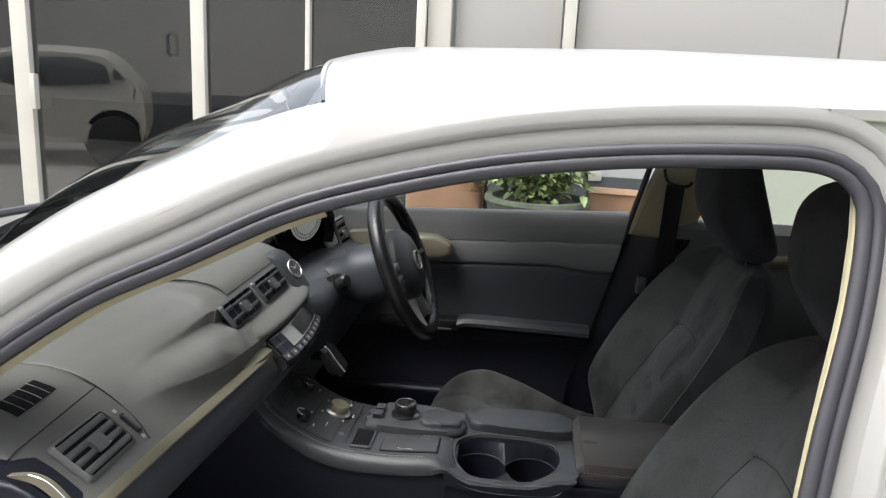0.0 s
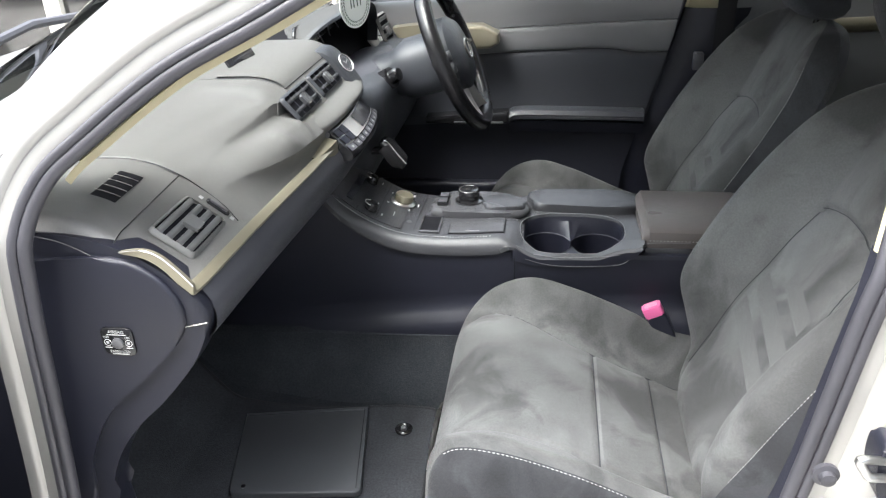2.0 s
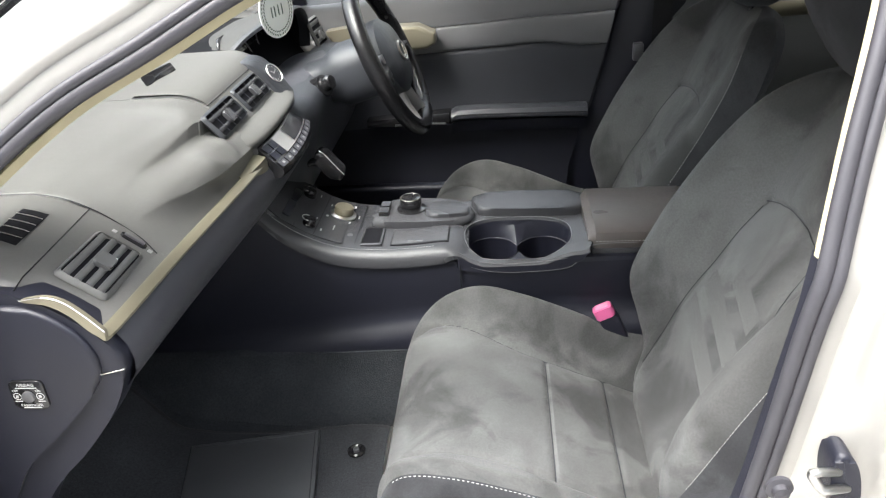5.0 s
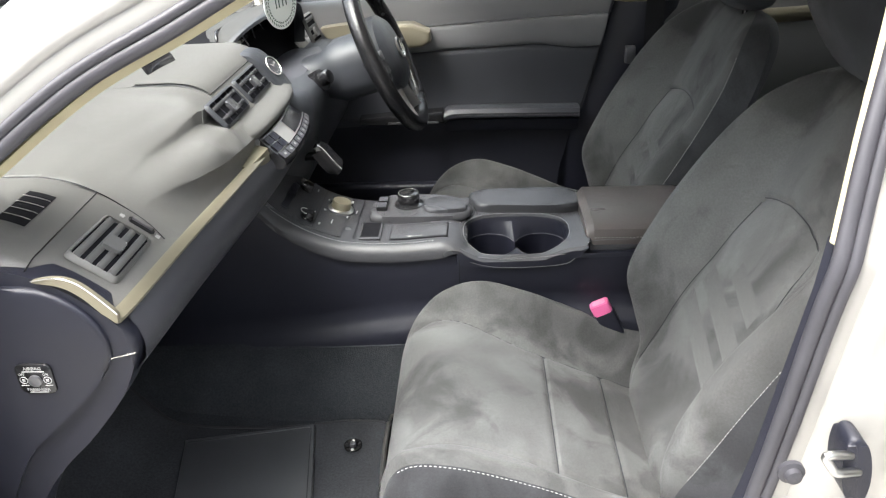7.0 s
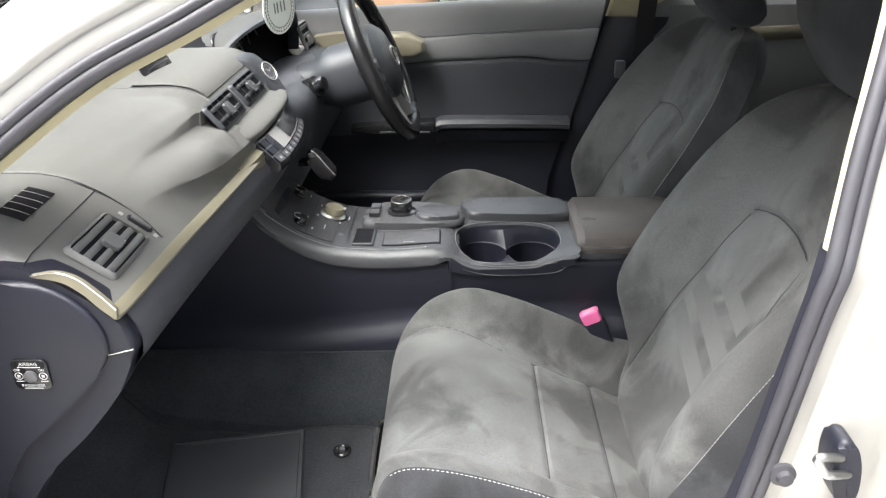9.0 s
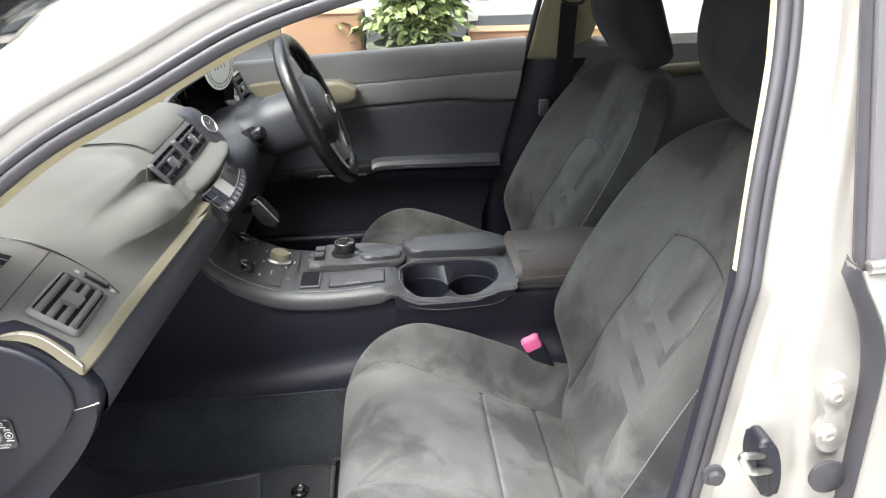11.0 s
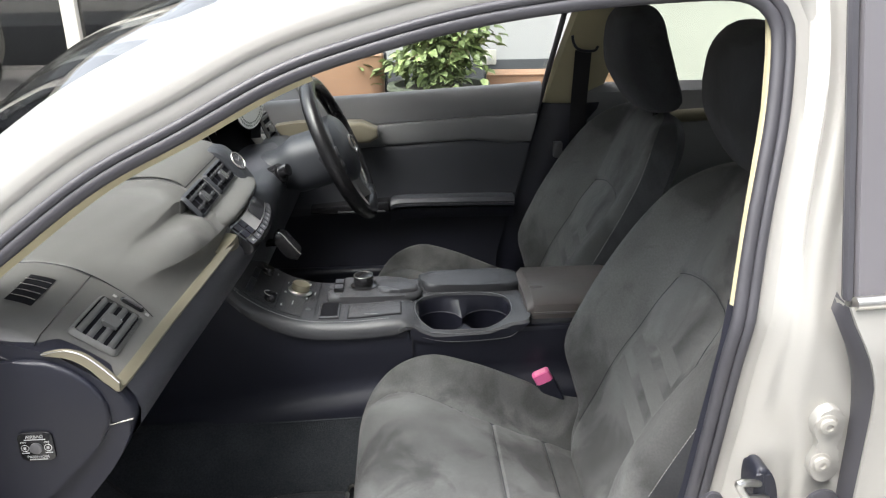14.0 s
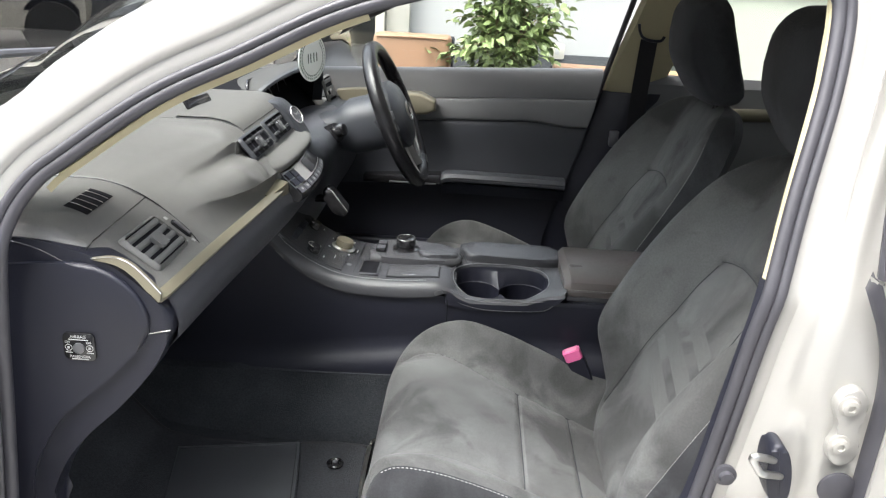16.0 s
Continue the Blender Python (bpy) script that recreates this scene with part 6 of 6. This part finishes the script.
part("frame_seal", tube([(1.475, 0.70, 0.36), (1.40, 0.70, 0.50), (1.43, 0.70, 0.70), (1.468, 0.695, 0.90), (1.487, 0.69, 0.965), (1.535, 0.63, 1.20), (1.55, 0.60, 1.285)], (0.016, 0.016, 0.014, 0.010, 0.008, 0.008, 0.008), 10), RUBBER, door, "black rubber door seal")
part("frame_seal", tube(spline([(1.55, 0.60, 1.285), (1.2, 0.60, 1.275), (0.95, 0.625, 1.205), (0.74, 0.66, 1.10), (0.60, 0.70, 0.99)], 30), 0.02, 10), RUBBER, door)
dpane = part("pane", loft([[(x, 0.745, belt_z(x) - 0.02) for x in np.linspace(0.58, 1.50, 12)], [(x, 0.745 - 0.36 * 0.3, float(np.interp(x, (0.58, 0.74, 0.95, 1.2, 1.5), (0.98, 1.10, 1.21, 1.27, 1.29)))) for x in np.linspace(0.58, 1.54, 12)]]), CLEAR_GLASS, door, "clear side window")
dpane.visible_shadow = False
part("quarter_trim", slab([(0.56, 0.97), (0.66, 0.975), (0.66, 1.055), (0.60, 1.005)], "y", 0.69, 0.715, 0.004), PLASTIC, door)
mir = thing("door_mirror", "dark backed door mirror on the far side", "door mirror", (0.66, 0.90, 1.0))
part("shell", merge(None, turned([(0, -0.05), (0.05, -0.045), (0.075, -0.01), (0.08, 0.03), (0.0, 0.03)], 28), Matrix.Rotation(radians(90), 4, "Y") @ Matrix.Diagonal((0.9, 1.35, 1, 1))), PLASTIC_GREY, mir)
part("housing", merge(None, turned([(0.0, 0.028), (0.078, 0.03), (0.081, 0.036), (0.07, 0.04), (0, 0.04)], 28), Matrix.Rotation(radians(90), 4, "Y") @ Matrix.Diagonal((0.9, 1.35, 1, 1))), PLASTIC, mir)
part("glass", merge(None, turned([(0, 0.0405), (0.066, 0.0405), (0.066, 0.042), (0, 0.042)], 28), Matrix.Rotation(radians(90), 4, "Y") @ Matrix.Diagonal((0.9, 1.35, 1, 1))), CHROME, mir)
part("arm", tube(((0.0, -0.15, -0.04), (0.0, -0.08, -0.04)), 0.022, 12), GLOSS_BLACK, mir)

# far centre pillar with cream trim, belt guide and belt
post = thing("centre_pillar", "cream upper pillar trim with black lower trim", "pillar trim")
part("upper_trim", loft([[(1.487 + 0.26 * (z - 0.95) + dx, y - 0.36 * (z - 0.95), z) for dx, y in ((0.0, 0.715), (0.012, 0.695), (0.07, 0.685), (0.13, 0.692), (0.175, 0.715))] for z in np.linspace(0.935, 1.31, 10)]), CREAM, post)
part("lower_trim", loft([[(float(np.interp(z, (0.3, 0.5, 0.70, 0.95), (1.34, 1.36, 1.415, 1.487))) + dx, y, z) for dx, y in ((0.0, 0.70), (0.03, 0.672), (0.10, 0.665), (0.17, 0.672), (0.20, 0.70))] for z in np.linspace(0.30, 0.952, 12)]), PLASTIC, post)
part("belt_guide", tube(spline([(1.554, 0.598, 1.149), (1.558, 0.598, 1.13), (1.569, 0.598, 1.114), (1.589, 0.598, 1.107), (1.617, 0.598, 1.107), (1.627, 0.598, 1.119)], 24), 0.004, 8), PLASTIC, post, "black seat belt guide loop")
part("belt_webbing", loft([[(1.567 + -0.017 * (z - 0.955) + dx, 0.652 - 0.27 * max(0, z - 0.93), z) for dx in (0.0, 0.047)] for z in np.linspace(0.60, 1.109, 8)]), BELT, post, "black belt webbing")
part("tongue", box(1.52, 1.545, 0.625, 0.65, 0.80, 0.845, 0.004), SILVER_GREY, post)
npost = thing("centre_pillar", "cream upper pillar trim beside the front seat", "pillar trim")
part("upper_trim", loft([[(float(np.interp(z, (0.945, 1.043, 1.158, 1.243, 1.29), (1.468, 1.487, 1.512, 1.522, 1.52))) + dx, side_y(z) + dy, z) for dx, dy in ((0.018, 0.0), (0.005, 0.008), (0.004, 0.014), (0.05, 0.05), (0.12, 0.04))] for z in np.linspace(0.945, 1.29, 12)]), CREAM, npost)
part("lower_trim", loft([[(float(np.interp(z, (0.36, 0.43, 0.66, 0.764, 0.946), (1.36, 1.385, 1.436, 1.449, 1.473))) + dx, side_y(z) + dy, z) for dx, dy in ((0.012, 0.0), (0.0, 0.02), (0.06, 0.06), (0.13, 0.05))] for z in np.linspace(0.36, 0.947, 12)]), PLASTIC, npost)

# far rear door lining, rear glass and bench
rear_lining = thing("rear_door_lining", "black lining of the far rear door", "car door")
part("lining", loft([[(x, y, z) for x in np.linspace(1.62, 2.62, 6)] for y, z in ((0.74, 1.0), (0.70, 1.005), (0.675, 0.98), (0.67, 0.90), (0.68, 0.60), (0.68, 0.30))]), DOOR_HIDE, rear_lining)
part("handle", tube(spline([(1.80, 0.672, 0.893), (1.84, 0.655, 0.905), (1.95, 0.648, 0.912), (2.10, 0.650, 0.918), (2.18, 0.672, 0.915)], 20), 0.020, 10, flat=0.6), TRIM_GOLD, rear_lining, "champagne inner door handle")
rp = part("pane", loft([[(x, 0.74, 0.97) for x in np.linspace(1.62, 2.62, 6)], [(x, 0.64, 1.30) for x in np.linspace(1.64, 2.62, 6)]]), TINTED, rear_lining, "green tinted rear side glass")
rp.visible_shadow = False
bench = thing("rear_bench", "black rear bench seat with low headrests", "rear seat")
part("backrest", loft([[(x, y, z) for x, z in spline(((2.02, 0.42), (2.06, 0.60), (2.14, 0.80), (2.20, 0.925), (2.26, 0.94), (2.32, 0.90), (2.30, 0.5)), 24)] for y in np.linspace(-0.64, 0.64, 16)]), SUEDE_DARK, bench)
part("cushion", box(1.72, 2.12, -0.64, 0.64, 0.32, 0.50, 0.05, 4), SUEDE_DARK, bench)
for y in (-0.36, 0.36):
    part("headrest", box(2.19, 2.27, y - 0.12, y + 0.12, 0.93, 1.04, 0.035, 4), SUEDE_DARK, bench)
part("parcel_shelf", box(2.3, 2.95, -0.62, 0.62, 0.90, 0.925, 0.006), PLASTIC, bench)

# ---------------------------------------------------------------- sofas, plant and signs behind the car
def sofa(x0, x1, y, top, turn=0.0):
    s = thing("sofa", "tan leather sofa with a black frame against the wall", "sofa", (x0, y, 0), group="sofas by the wall")
    w = x1 - x0
    part("back_cushion", box(0.03, w - 0.03, 0.02, 0.20, 0.42, top, 0.03, 4), TAN, s)
    part("piping", tube([(0.05, 0.02, top - 0.012), (w * 0.5, 0.016, top - 0.008), (w - 0.05, 0.02, top - 0.012)], 0.006, 8), TAN, s)
    part("frame", box(0.015, w - 0.015, 0.20, 0.27, 0.02, top - 0.012, 0.02, 3), LEATHER, s)
    part("seat", box(0.03, w - 0.03, -0.45, 0.05, 0.24, 0.44, 0.04, 4), TAN, s)
    for xx in (0.0, w - 0.05):
        part("arm", box(xx, xx + 0.05, -0.45, 0.22, 0.02, 0.60, 0.02, 3), LEATHER, s)
    s.rotation_euler = (0, 0, radians(turn))
    return s


sofa(0.53, 1.01, 2.58, 0.905)
sofa(1.505, 2.42, 2.62, 0.785, -6)

plant = thing("potted_plant", "bushy green ficus in a mossy round pot", "potted plant", (1.27, 2.50, 0.0))
pot = part("pot", turned([(0.0, 0.0), (0.17, 0.0), (0.22, 0.25), (0.25, 0.69), (0.275, 0.735), (0.27, 0.755), (0.235, 0.755), (0.22, 0.72), (0.0, 0.715)], 32), POT, plant, "mossy stone-look pot")
part("soil", turned([(0, 0.71), (0.222, 0.71), (0.21, 0.73), (0, 0.74)], 24), SOIL, pot)
rnd = random.Random(4)
trunk = bmesh.new()
leaves_v, leaves_f = [], []
for k in range(46):
    a, reach, top = rnd.uniform(0, 2 * math.pi), rnd.uniform(0.05, 0.36), rnd.uniform(0.86, 1.42)
    base = Vector((0.05 * math.cos(a * 3), 0.05 * math.sin(a * 3), 0.68))
    tip = Vector((reach * math.cos(a), reach * math.sin(a) * 0.8, top - 0.9 * max(0, reach - 0.2)))
    mid = (base + tip) / 2 + Vector((0, 0, 0.08 + 0.1 * rnd.random()))
    path = spline([base, mid, tip], 14)
    tube(path, np.linspace(0.005, 0.0015, 14), 6, bm=trunk)
    for i in range(3, 14):
        for rep in range(4):
            c = Vector(path[i]) + Vector((rnd.gauss(0, 0.028), rnd.gauss(0, 0.028), rnd.gauss(0, 0.022)))
            d = Vector((math.cos(a) + rnd.gauss(0, 0.8), math.sin(a) + rnd.gauss(0, 0.8), rnd.gauss(-0.35, 0.5))).normalized()
            sd = d.cross(Vector((rnd.gauss(0, 0.5), rnd.gauss(0, 0.5), 1))).normalized()
            nn = sd.cross(d)
            ln, wd = rnd.uniform(0.042, 0.074), rnd.uniform(0.014, 0.023)
            n0 = len(leaves_v)
            for s, w, h in ((0, 0, 0), (0.3, 1, 0.12), (0.3, -1, 0.12), (0.35, 0, 0.0), (0.7, 0.72, 0.06), (0.7, -0.72, 0.06), (0.72, 0, -0.03), (1, 0, -0.16)):
                leaves_v.append(tuple(c + d * (ln * s) + sd * (wd * w) + nn * (ln * h)))
            for fc in ((0, 3, 1), (0, 2, 3), (1, 3, 6, 4), (3, 2, 5, 6), (4, 6, 7), (6, 5, 7)):
                leaves_f.append(tuple(n0 + q for q in fc))
part("stems", trunk, BARK, plant)
lm = bpy.data.meshes.new("foliage")
lm.from_pydata(leaves_v, [], leaves_f)
lm.materials.append(LEAF)
lob = new("foliage", lm)
lob.parent = plant
tagged(lob, "glossy pointed green leaves", kind="stuff")
socket = thing("wall_socket", "white wall socket on the grey dado band", "socket", (1.62, 3.27, 0.80))
part("plate", slab(rounded(-0.045, 0.045, -0.045, 0.045, 0.008), "y", -0.012, 0.0, 0.003), FRAME_CREAM, socket)
part("rocker", slab(rounded(-0.012, 0.012, -0.018, 0.018, 0.003), "y", -0.016, -0.010, 0.001), WALL, socket)

sign = thing("wall_sign", "dark laurel wreath sign on the white wall", "sign", (4.60, -3.795, 2.18))
SM = Matrix.Rotation(radians(90), 4, "X") @ Matrix.Rotation(radians(180), 4, "Y")
wreath(0.47, 0.125, 10, SM, SKIRT, sign, lift=0.004)
part("mark", merge(None, merge(box(-0.15, -0.02, -0.09, 0.09, 0.001, 0.006, 0), box(0.02, 0.16, -0.09, 0.09, 0.001, 0.006, 0)), SM), SKIRT, sign, smooth=False)


# a second hatchback parked behind the glazing
def parked_car():
    c = thing("parked_car", "silver white hatchback parked behind the glazing", "car", (-4.21, 8.19, 0))
    prof = [(-2.9, 0.3), (-2.85, 0.75), (-2.0, 0.92), (-1.2, 1.38), (-0.3, 1.42), (0.02, 1.33), (0.28, 1.05), (0.36, 0.92), (0.38, 0.5), (0.33, 0.28)]
    pr = spline(prof, 60)
    rings = []
    for v in np.linspace(-1, 1, 15):
        k = 1 - abs(v) ** 4
        rings.append([(x, v * (0.86 - 0.17 * smoothstep(0.95, 1.4, z)), 0.3 + (z - 0.3) * (0.93 + 0.07 * k)) for x, z in pr])
    part("body", loft(rings, caps=True), FRAME_CREAM, c)
    part("side_window", slab([(-1.7, 0.96), (-1.1, 1.28), (-0.35, 1.30), (-0.05, 1.22), (0.0, 1.0), (-0.6, 0.96)], "y", -0.80, -0.76, 0.01), SCREEN, c)
    part("quarter_window", slab([(0.03, 1.05), (0.035, 1.20), (0.11, 1.13), (0.16, 1.06)], "y", -0.80, -0.76, 0.008), SCREEN, c)
    part("tail_light", slab([(0.24, 0.86), (0.27, 0.98), (0.34, 0.94), (0.35, 0.86)], "y", -0.82, -0.74, 0.01), SILVER_GREY, c)
    for x in (-2.2, 0.02):
        # no hollow is cut: a black disc gives the shade inside the arch
        part("wheel_arch", turned([(0, -0.06), (0.35, -0.06), (0.35, 0.0), (0, 0)], 36, m=pose(x, -0.845, 0.34, 90, 0, 0)), VOID, c)
        w = part("wheel", turned([(0, -0.10), (0.19, -0.10), (0.19, 0.0), (0, 0)], 32, m=pose(x, -0.80, 0.31, 90, 0, 0)), SILVER_GREY, c)
        part("tyre", turned([(0.19, -0.10), (0.30, -0.09), (0.315, 0.0), (0.30, 0.11), (0.19, 0.11)], 36, m=pose(x, -0.80, 0.31, 90, 0, 0)), TYRE, w)
    c.rotation_euler = (0, 0, radians(24))
    return c


parked_car()
